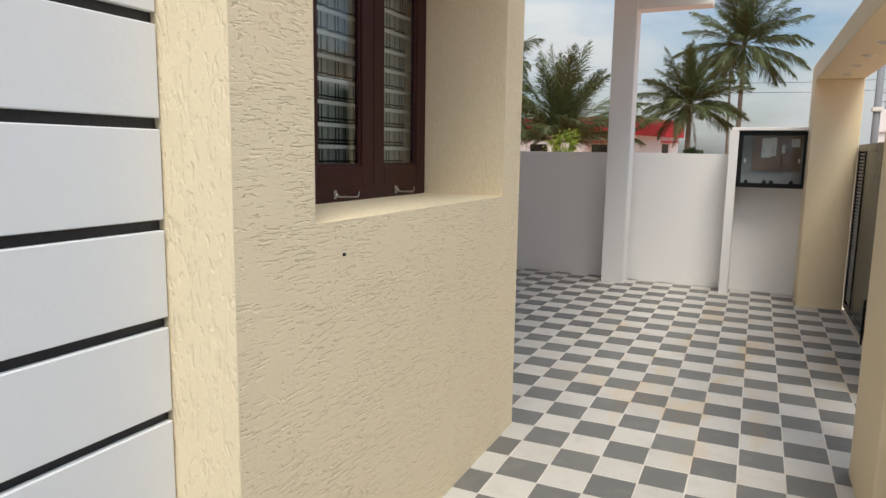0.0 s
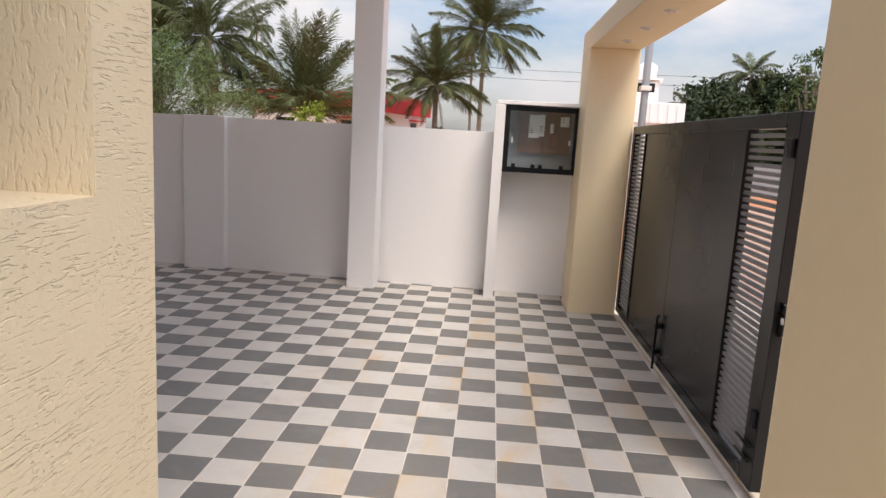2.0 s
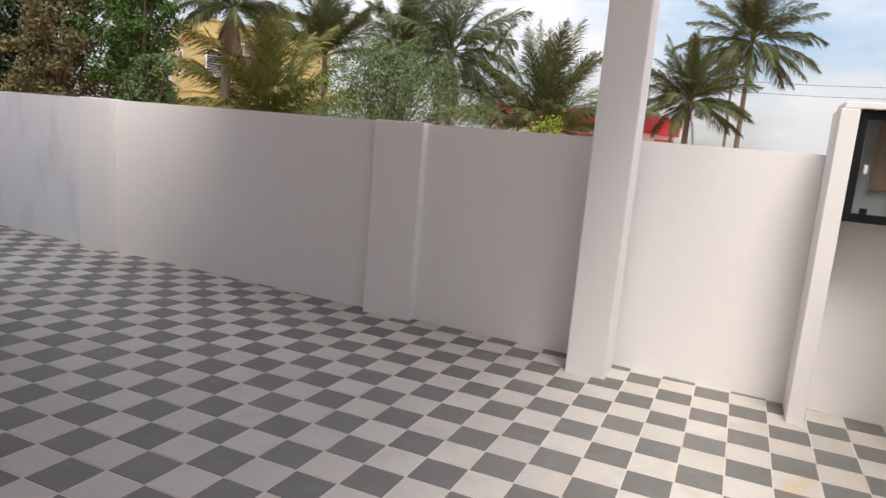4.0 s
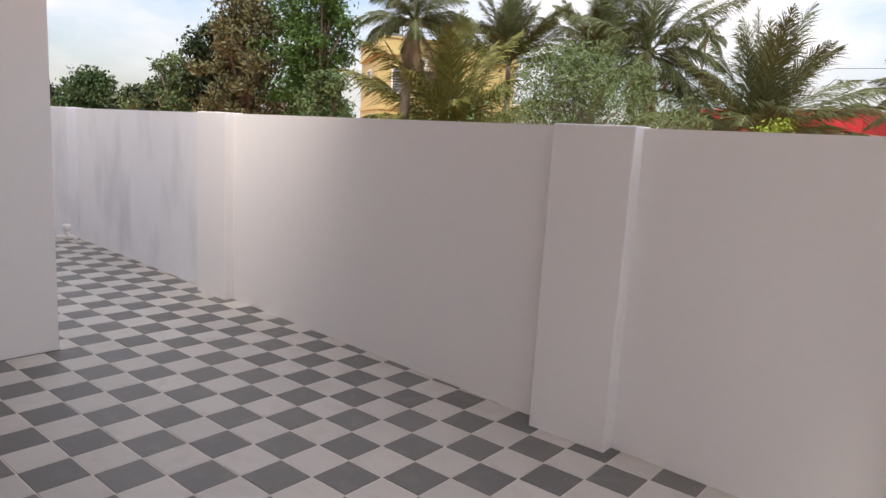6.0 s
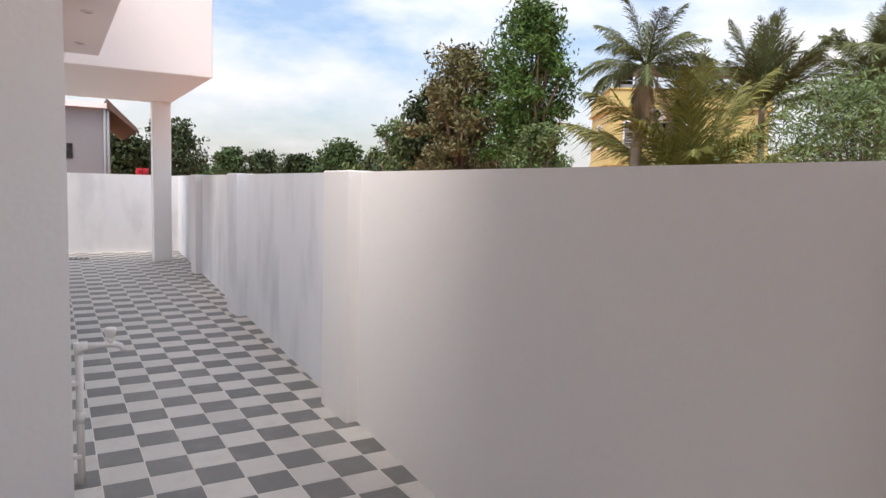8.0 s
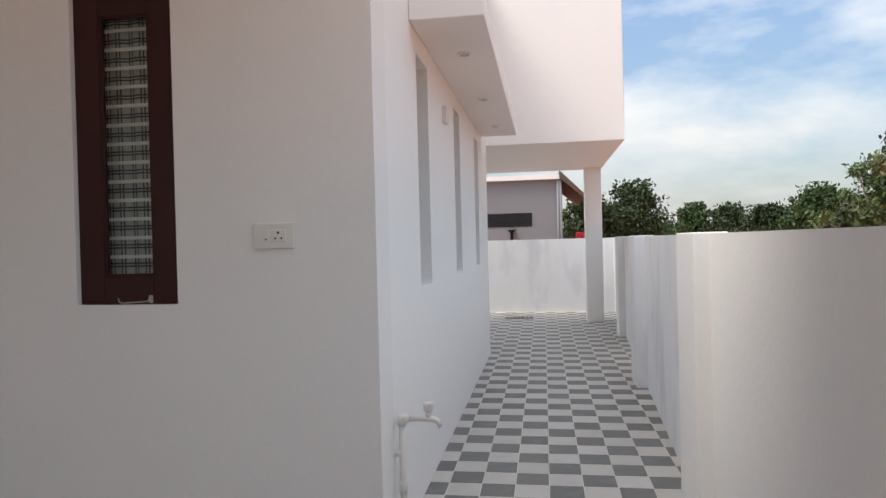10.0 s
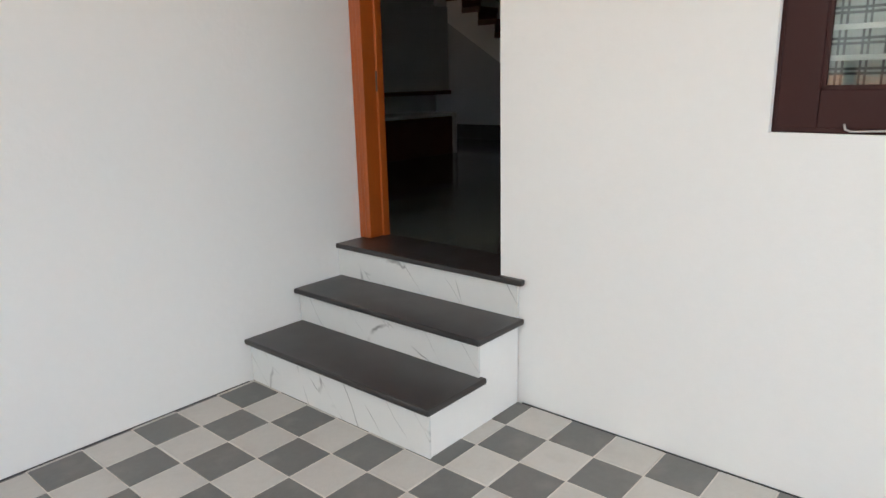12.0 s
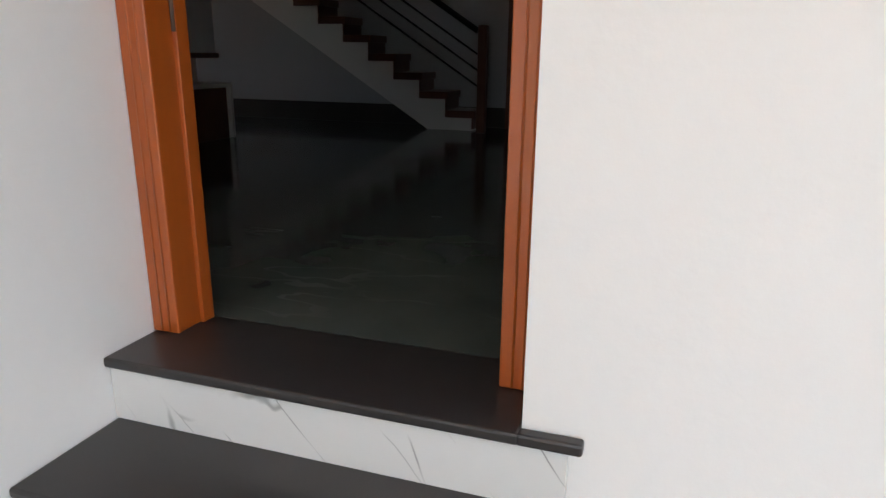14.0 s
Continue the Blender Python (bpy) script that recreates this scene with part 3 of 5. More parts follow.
# ---- windows ----
def window_sash(parent, x, y0, y1, z0, z1, stile, hook_z, flip):
    """A wooden sash in the plane x, with a mitred glazing edge, a pane and a stay hook."""
    sash = part("sash", boxes((x - 0.035, x, y0, y0 + stile, z0, z1), (x - 0.035, x, y1 - stile, y1, z0, z1),
                              (x - 0.035, x, y0 + stile, y1 - stile, z0, z0 + stile), (x - 0.035, x, y0 + stile, y1 - stile, z1 - stile, z1), bevel=0.004),
                M_FRAME, parent, "dark brown painted wooden sash")
    i, e = stile - 0.014, stile + 0.012
    bead = bmesh.new()
    for a0, a1, b0, b1 in ((y0 + i, y0 + e, z0 + i, z1 - i), (y1 - e, y1 - i, z0 + i, z1 - i), (y0 + i, y1 - i, z0 + i, z0 + e), (y0 + i, y1 - i, z1 - e, z1 - i)):
        box(bead, x - 0.030, x - 0.008, a0, a1, b0, b1, bevel=0.004)
    part("glazing_bead", bead, M_FRAME, sash)
    pane = part("pane", boxes((x - 0.024, x - 0.020, y0 + stile, y1 - stile, z0 + stile, z1 - stile)), M_GLASS, sash, "clear glass pane")
    pane.visible_shadow = False
    ya, way = (y0 + 0.40 * (y1 - y0), 1) if flip else (y0 + 0.40 * (y1 - y0) + 0.15, -1)
    hook = part("stay_hook", rod(bmesh.new(), [(x + 0.008, ya, hook_z + 0.004), (x + 0.014, ya + 0.012 * way, hook_z - 0.004), (x + 0.016, ya + 0.13 * way, hook_z - 0.010), (x + 0.016, ya + 0.146 * way, hook_z - 0.004), (x + 0.015, ya + 0.150 * way, hook_z + 0.012)], 0.0035, 8), M_STEEL, sash, "steel window stay hook")
    part("eye_plate", boxes((x - 0.002, x + 0.003, ya - 0.010, ya + 0.010, hook_z - 0.012, hook_z + 0.022), bevel=0.001), M_STEEL, hook)
    part("hook_eye", rod(bmesh.new(), [(x - 0.004, ya, hook_z + 0.004), (x + 0.012, ya, hook_z + 0.004)], 0.008, 12), M_STEEL, hook)
    return sash


def window(name, label, x, y0, y1, z0, z1, count, stile, bars, curtain, foot, flip):
    w = tagged(thing(name, label, "window"), kind="structure")
    f = 0.03
    part("window_frame", boxes((x - 0.07, x - 0.005, y0, y0 + f, z0, z1), (x - 0.07, x - 0.005, y1 - f, y1, z0, z1), (x - 0.07, x - 0.002, y0 + f, y1 - f, z0, z0 + foot),
                               (x - 0.07, x - 0.005, y0 + f, y1 - f, z1 - f, z1), bevel=0.003), M_FRAME, w, "dark brown painted wooden frame")
    step = (y1 - y0 - 0.02) / count
    for k in range(count):
        window_sash(w, x, y0 + 0.01 + k * step + 0.002, y0 + 0.01 + (k + 1) * step - 0.002, z0 + foot - 0.006, z1 - 0.012, stile, z0 + 0.014 + 0.2 * foot, flip)
    n = int((z1 - z0) / bars)
    for k in range(1, n):
        z = z0 + 0.04 + bars * k
        part("grille_bar", boxes((x - 0.088, x - 0.078, y0, y1, z - 0.008, z + 0.008), bevel=0.002), M_GRILLE, w, "pale painted steel grille bar")
    c = bmesh.new()
    cols = int((y1 - y0) / 0.012)
    rows = [[c.verts.new((x - 0.118 + 0.006 * math.sin(k * 0.7) + 0.003 * math.sin(k * 0.23 + 1), y0 + (y1 - y0) * k / cols, z)) for z in (z0 + 0.01, z1 - 0.01)] for k in range(cols + 1)]
    for a, b in zip(rows, rows[1:]):
        c.faces.new((a[0], b[0], b[1], a[1])).smooth = True
    tagged(new(curtain, mesh_of(curtain, c, M_PLAID)), "pale curtain printed with dark plaid lines behind the window", "curtain")
    return w


window("window_1", "dark brown wooden casement window with plaid curtain and pale grille", -1.445, *WIN1, 3, 0.088, 0.087, "curtain", 0.055, True)
window("window_2", "narrow dark brown wooden window with plaid curtain and pale grille", DX - 0.022, *WIN2, 1, 0.112, 0.087, "curtain", 0.020, False)
structure("window_backing", boxes((-1.72, -1.64, 1.5, LY - 0.24, 0.9, 2.8), (-6.15, -6.07, 5.3, 6.5, 0.9, 2.8)), M_INWALL, "room side behind the curtains", "wall")
for x0, x1, z0, z1 in SLITS:
    w = tagged(thing("slit_window", "tall narrow slit window with obscured glass in white reveal", "window"), kind="structure")
    pane = part("pane", boxes((x0, x1, NY - 0.190, NY - 0.182, z0, z1)), M_WINDARK, w, "dark glass")
    part("window_frame", boxes((x0, x0 + 0.03, NY - 0.20, NY - 0.165, z0, z1), (x1 - 0.03, x1, NY - 0.20, NY - 0.165, z0, z1)), M_PLASTIC, w)


# ---- small fittings on the house ----
def socket():
    s = thing("wall_socket", "white plastic switch and socket plate on the white wall", "socket")
    y0, y1, z0, z1, x = 6.44, 6.625, 1.412, 1.525, DX
    part("plate", boxes((x, x + 0.016, y0, y1, z0, z1), bevel=0.005), M_PLASTIC, s)
    part("switch", boxes((x + 0.014, x + 0.0205, y0 + 0.048, y0 + 0.073, z0 + 0.032, z0 + 0.082), bevel=0.002), M_PLASTIC, s, "white rocker switch")
    out = part("outlet", boxes((x + 0.014, x + 0.019, y0 + 0.078, y0 + 0.148, z0 + 0.030, z0 + 0.084), bevel=0.002), M_PLASTIC, s, "white three-hole outlet")
    for dy, dz, r in ((0.115, 0.070, 0.0055), (0.101, 0.046, 0.0045), (0.129, 0.046, 0.0045)):
        part("hole", rod(bmesh.new(), [(x + 0.0185, y0 + dy, z0 + dz), (x + 0.0195, y0 + dy, z0 + dz)], r, 12), M_DARK, out)
    part("indicator", boxes((x + 0.020, x + 0.0212, y0 + 0.056, y0 + 0.065, z0 + 0.040, z0 + 0.045)), M_DARK, s)


socket()


def tap():
    t = thing("garden_tap", "white plastic tap on a white pipe against the house wall", "tap")
    x, y = -5.86, NY + 0.035
    bm = rod(bmesh.new(), [(x, y, -0.01), (x, y, 0.60)], 0.016, 14)
    rod(bm, [(x, y, 0.28), (x, y, 0.33)], 0.020, 14)
    part("pipe", bm, M_PLASTIC, t, "white plastic pipe")
    bm = rod(bmesh.new(), [(x, y, 0.59), (x, y, 0.64)], 0.021, 14)
    rod(bm, [(x, y, 0.622), (x, y + 0.035, 0.622)], 0.021, 14)
    part("elbow", bm, M_PLASTIC, t)
    bm = rod(bmesh.new(), [(x, y + 0.03, 0.622), (x, y + 0.085, 0.622), (x, y + 0.135, 0.622), (x, y + 0.165, 0.612), (x, y + 0.178, 0.585)], [0.015, 0.013, 0.015, 0.013, 0.011], 14)
    rod(bm, [(x, y + 0.125, 0.625), (x, y + 0.125, 0.655)], 0.014, 14)
    part("spout", bm, M_PLASTIC, t)
    part("handle", rod(bmesh.new(), [(x, y + 0.125, 0.652), (x, y + 0.125, 0.660), (x, y + 0.125, 0.690), (x, y + 0.125, 0.697)], [0.014, 0.021, 0.026, 0.020], 8), M_PLASTIC, t, "white fluted tap handle")
    for z in (0.12, 0.45):
        part("clip", boxes((x - 0.022, x + 0.022, NY, y + 0.004, z, z + 0.018), bevel=0.003), M_PLASTIC, t)


tap()


def downlight(x, y, z, r=0.045):
    d = thing("downlight", "small round white recessed downlight, switched off", "lamp", "downlights under slabs")
    bm = rod(bmesh.new(), [(x, y, z + 0.001), (x, y, z - 0.006), (x, y, z - 0.010)], [r, r, r * 0.9], 20)
    part("rim", bm, M_PLASTIC, d)
    part("lens", rod(bmesh.new(), [(x, y, z - 0.009), (x, y, z - 0.012)], r * 0.62, 16), M_STEEL, d, "dull reflector")


for x in (-7.15, -8.55, -9.95):
    downlight(x, 7.20, 2.63, 0.05)
part("cover", boxes((-7.72, -7.60, NY - 0.002, NY + 0.03, 2.28, 2.40), bevel=0.004), M_PLASTIC, thing("junction_box", "white square junction box under the sunshade", "box"))


# ---- meter box ----
structure("meter_pier", boxes((-0.251, -0.165, 7.765, wall_y(-0.2) + 0.04, -0.1, 1.665), bevel=0.005), M_WHITE, "thin white pier beside the meter box", "wall")
structure("meter_cap", boxes((-0.235, 0.46, 7.775, wall_y(0) + 0.05, 1.668, 1.70), bevel=0.004), M_WHITE, "white cap slab over the meter box", "slab")
meter = thing("meter_box", "black-framed glass meter box with papers on a brown board", "meter box")
mx0, mx1, mz0, mz1, my = -0.164, 0.462, 1.105, 1.660, 7.808
part("case", boxes((mx0, mx1, 8.035, 8.055, mz0, mz1), (mx0, mx0 + 0.012, my + 0.02, 8.035, mz0, mz1), (mx1 - 0.012, mx1, my + 0.02, 8.035, mz0, mz1), (mx0 + 0.012, mx1 - 0.012, my + 0.02, 8.035, mz0, mz0 + 0.012), (mx0 + 0.012, mx1 - 0.012, my + 0.02, 8.035, mz1 - 0.012, mz1)), M_GREYWALL, meter, "grey inside of the case")
fr = part("front_frame", boxes((mx0, mx0 + 0.042, my, my + 0.022, mz0, mz1), (mx1 - 0.042, mx1, my, my + 0.022, mz0, mz1), (mx0 + 0.042, mx1 - 0.042, my, my + 0.022, mz0, mz0 + 0.045), (mx0 + 0.042, mx1 - 0.042, my, my + 0.022, mz1 - 0.040, mz1), bevel=0.002), M_DARK, meter, "black aluminium frame")
g = part("pane", boxes((mx0 + 0.042, mx1 - 0.042, my + 0.008, my + 0.012, mz0 + 0.045, mz1 - 0.040)), M_GLASS, meter, "clear glass")
g.visible_shadow = False
for x in (0.0, 0.32, 0.44, 0.78):
    a = mx0 + 0.075 + x * 0.52
    part("hinge", boxes((a, a + 0.034, my - 0.008, my + 0.004, mz0 + 0.034, mz0 + 0.074), bevel=0.002), M_DARK, fr, "small black hinge")
for a in (mx0 + 0.062, mx1 - 0.080):
    part("latch", boxes((a, a + 0.016, my - 0.004, my + 0.012, 1.352, 1.395), bevel=0.003), M_PLASTIC, fr, "small white latch")
bd = part("board", boxes((mx0 + 0.13, mx1 - 0.05, 8.012, 8.034, 1.27, 1.630)), M_BOARD, meter, "brown plywood board")
for a, b, c, d in ((0.215, 0.305, 1.405, 1.600), (0.300, 0.350, 1.42, 1.605), (0.485, 0.560, 1.51, 1.595), (0.40, 0.43, 1.43, 1.53)):
    p = part("notice", boxes((mx0 + a, mx0 + b, 8.006, 8.010, c, d)), M_PAPER, meter, "white paper notice")
    for k in range(3):
        part("line", boxes((mx0 + a + 0.010, mx0 + a + 0.034, 8.0045, 8.0055, c + 0.04 + 0.02 * k, c + 0.045 + 0.02 * k)), M_DARK, p)
part("meter", boxes((mx0 + 0.40, mx0 + 0.47, 7.95, 8.011, 1.33, 1.45), bevel=0.006), M_DARKWOOD, meter, "brown energy meter")


# ---- gateway ----
PORTAL = pose(0.451, 7.468, 0, 0, 0, 0.82)


def placed(bm):
    bmesh.ops.transform(bm, matrix=PORTAL, verts=bm.verts)
    return bm


structure("gate_pillar", placed(boxes((0, 0.388, 0.0, 0.42, -0.1, 2.115), bevel=0.007)), M_BEIGE, "cream painted gateway pillar beside the meter box", "pillar")
structure("gate_pillar_near", placed(boxes((0, 0.388, -4.30, -3.755, -0.1, 2.115), bevel=0.007)), M_BEIGE, "cream painted gateway pillar", "pillar")
structure("gate_beam", placed(boxes((0, 0.388, -4.30, 0.42, 2.115, 2.275), bevel=0.007)), M_BEIGE, "cream painted beam over the gateway", "beam")
structure("gate_sill", placed(boxes((0.385, 0.47, -3.755, 0.0, -0.1, 0.012))), M_CONC, "pale concrete sill under the gate", "sill")
for y in (-0.42, -0.98, -1.55, -2.15, -2.75, -3.3):
    q = PORTAL @ Vector((0.194, y, 2.115))
    downlight(q.x, q.y, q.z, 0.04)

gate = thing("metal_gate", "dark grey steel gate leaf, ajar, with slatted ends", "gate", at=pose(0.838, 7.44, 0, 0, 0, 0.3))
LG = -2.86


def gate_slats(y0, y1, parent):
    n = 44
    for k in range(n):
        z = 0.11 + (1.46 - 0.11) * (k + 0.5) / n
        bm = boxes((0.010, 0.032, y0, y1, -0.0085, 0.0085), bevel=0.003)
        bmesh.ops.transform(bm, matrix=pose(0.0, 0, z, 0, 0, 0), verts=bm.verts)
        part("slat", bm, M_SLAT, parent)


fr = part("gate_frame", boxes((0.0, 0.045, -0.05, 0.024, 0.045, 1.53), (0.0, 0.045, LG, LG + 0.115, 0.045, 1.53), (0.0, 0.045, LG + 0.115, -0.05, 1.47, 1.53), (0.0, 0.045, LG + 0.115, -0.05, 0.045, 0.10), bevel=0.003), M_GATE, gate, "dark grey box-section frame")
part("panel", boxes((0.006, 0.040, -1.365, -0.43, 0.10, 1.47), bevel=0.002), M_GATE, gate, "plain steel sheet panel")
part("panel", boxes((0.006, 0.040, -2.345, -1.369, 0.10, 1.47), bevel=0.002), M_GATE, gate, "plain steel sheet panel")
part("stile", boxes((-0.002, 0.043, -0.43, -0.405, 0.10, 1.47)), M_GATE, gate)
part("stile", boxes((-0.002, 0.043, -2.37, -2.345, 0.10, 1.47)), M_GATE, gate)
gate_slats(-0.405, -0.05, gate)
gate_slats(LG + 0.115, -2.37, gate)
bolt = part("drop_bolt", rod(bmesh.new(), [(-0.018, -1.33, 0.02), (-0.018, -1.33, 0.34), (-0.018, -1.33, 0.36), (-0.018, -1.365, 0.365)], 0.008, 10), M_DARK, gate, "black steel drop bolt")
for z in (0.12, 0.28):
    part("guide", boxes((-0.030, 0.006, -1.352, -1.308, z, z + 0.03), bevel=0.003), M_DARK, bolt)
h = part("handle", rod(bmesh.new(), [(0.105, LG + 0.02, 0.88), (0.105, LG + 0.02, 1.24)], 0.012, 12), M_GATE, gate, "dark tubular pull handle")
for z in (0.93, 1.19):
    part("stand_off", rod(bmesh.new(), [(0.04, LG + 0.02, z), (0.105, LG + 0.02, z)], 0.008, 10), M_GATE, h)
disc = bmesh.new()
rod(disc, [(0.020, LG - 0.005, 0.755), (0.028, LG - 0.005, 0.755)], 0.066, 24)
lock = part("lock_plate", disc, M_GATE, gate, "round steel lock plate with a hole")
# no real hole: a white disc stands for the daylight seen through it
part("lock_hole", rod(bmesh.new(), [(0.0185, LG - 0.035, 0.755), (0.0295, LG - 0.035, 0.755)], 0.014, 16), M_PAPER, lock)
for z in (0.30, 1.36):
    part("latch", boxes((-0.012, 0.0, LG + 0.02, LG + 0.06, z, z + 0.07), bevel=0.003), M_DARK, gate, "black latch")
for z in (0.16, 0.22):
    part("bolt_pin", rod(bmesh.new(), [(-0.010, LG + 0.03, z), (-0.010, LG + 0.17, z)], 0.006, 8), M_DARK, gate)

# white pier and the slatted wicket beside it
structure("pier_white", boxes((0.587, 0.80, 2.735, 3.15, -0.1, 1.455), bevel=0.006), M_WHITE, "low white pier beside the cream pillar", "wall")
cover = thing("cover_plate", "flush white cover plate with two screws on the pier", "cover plate")
part("plate", boxes((0.584, 0.587, 2.85, 2.95, 0.62, 0.75)), M_WHITE, cover)
part("gap", boxes((0.5855, 0.5875, 2.843, 2.957, 0.613, 0.757)), M_DARK, cover)
for z in (0.66, 0.73):
    part("screw", rod(bmesh.new(), [(0.582, 2.90, z), (0.585, 2.90, z)], 0.006, 8), M_DARK, cover)
wicket = thing("wicket_gate", "closed dark grey slatted wicket gate beside the white pier", "gate")
part("gate_frame", boxes((0.61, 0.65, 2.675, 2.725, 0.04, 1.45), (0.61, 0.65, 1.30, 1.35, 0.04, 1.45), (0.61, 0.65, 1.35, 2.675, 1.40, 1.45), (0.61, 0.65, 1.35, 2.675, 0.04, 0.09), bevel=0.003), M_GATE, wicket)
for k in range(36):
    z = 0.11 + 0.0357 * k
    part("slat", boxes((0.615, 0.638, 1.35, 2.675, z - 0.010, z + 0.010), bevel=0.003), M_GATE, wicket)
structure("wall_east_low", boxes((0.587, 0.80, -3.0, 1.30, -0.1, 1.455)), M_WHITE, "low white front wall", "wall")
lamp_post = thing("street_pole", "grey steel service pole behind the gateway", "pole")
part("pole", rod(bmesh.new(), [(1.03, 8.10, -0.1), (1.03, 8.10, 2.9)], 0.032, 14), M_GREYWALL, lamp_post, "grey steel tube")
part("clamp", boxes((0.985, 1.075, 8.055, 8.145, 1.86, 1.90), bevel=0.004), M_PLASTIC, lamp_post)


# ---- indoors ----
stairs = thing("staircase", "indoor staircase with dark wooden steps and white sides", "stairs")
RISE, GO, SX0, SX1, SY0 = 0.171, 0.265, -10.64, -11.028, 3.02
N = 11
prof = [(SY0, FZ - 0.004)]
for k in range(N):
    prof += [(SY0 - GO * k, FZ + RISE * k + RISE - 0.055), (SY0 - GO * (k + 1), FZ + RISE * (k + 1) - 0.055)]
prof += [(SY0 - GO * N, FZ + RISE * N - 0.32), (SY0 - 0.45, FZ - 0.004)]
part("stringer", prism(bmesh.new(), prof, 0, SX1, SX0), M_INWALL, stairs, "white painted stair body")
for k in range(N):
    y, z = SY0 - GO * k, FZ + RISE * k
    part("riser", boxes((SX1, SX0 + 0.012, y, y + 0.012, z + 0.012, z + RISE - 0.02)), M_DARKWOOD, stairs, "dark wooden riser")
    part("tread", boxes((SX1, SX0 + 0.020, y - GO, y + 0.03, z + RISE - 0.055, z + RISE + 0.012), bevel=0.004), M_DARKWOOD, stairs, "dark wooden tread")
rail = thing("stair_railing", "black metal stair railing with a square newel post", "railing")
nx = SX0 + 0.10
part("newel", boxes((nx - 0.04, nx + 0.04, SY0 + 0.08, SY0 + 0.16, FZ - 0.004, FZ + 0.95), bevel=0.005), M_DARKWOOD, rail)
sl = RISE / GO
for dz, r in ((0.42, 0.010), (0.56, 0.010), (0.70, 0.010), (0.90, 0.028)):
    part("rail_bar" if r < 0.02 else "handrail", rod(bmesh.new(), [(nx, SY0 + 0.07, FZ + dz), (nx, SY0 - 2.2, FZ + dz + 2.27 * sl)], r, 8), M_DARK, rail)
panel = thing("wood_panel", "tall dark red wooden wall panel beside the stairs", "panel")
part("board", boxes((-11.028, -10.98, 3.26, 4.2, FZ - 0.004, 2.7), bevel=0.004), M_DARKWOOD, panel)
unit = thing("low_cabinet", "low dark red cabinet with white edge panels", "cabinet")
part("top", boxes((-9.38, -7.0, 0.65, 1.275, 0.975, 1.010), bevel=0.003), M_INWALL, unit, "white top panel")
part("side", boxes((-9.38, -9.345, 0.65, 1.275, FZ - 0.004, 0.975), bevel=0.003), M_INWALL, unit, "white side panel")
part("front", boxes((-9.343, -7.0, 0.67, 1.235, FZ - 0.004, 0.973)), M_DARKWOOD, unit, "dark red front")
upper = thing("wall_cabinet", "white wall cabinet with a dark wooden base", "cabinet")
part("body", boxes((-9.75, -8.0, 0.60, 0.86, 1.25, 2.2), bevel=0.004), M_INWALL, upper)
part("base", boxes((-9.77, -8.0, 0.60, 0.88, 1.205, 1.248), bevel=0.003), M_DARKWOOD, upper)
structure("wall_indoor_mid", boxes((-9.80, -5.9, 0.40, 0.60, FZ - 0.004, 3.3)), M_INWALL, "white indoor wall with an added opening that lets daylight in behind the cabinets", "wall")


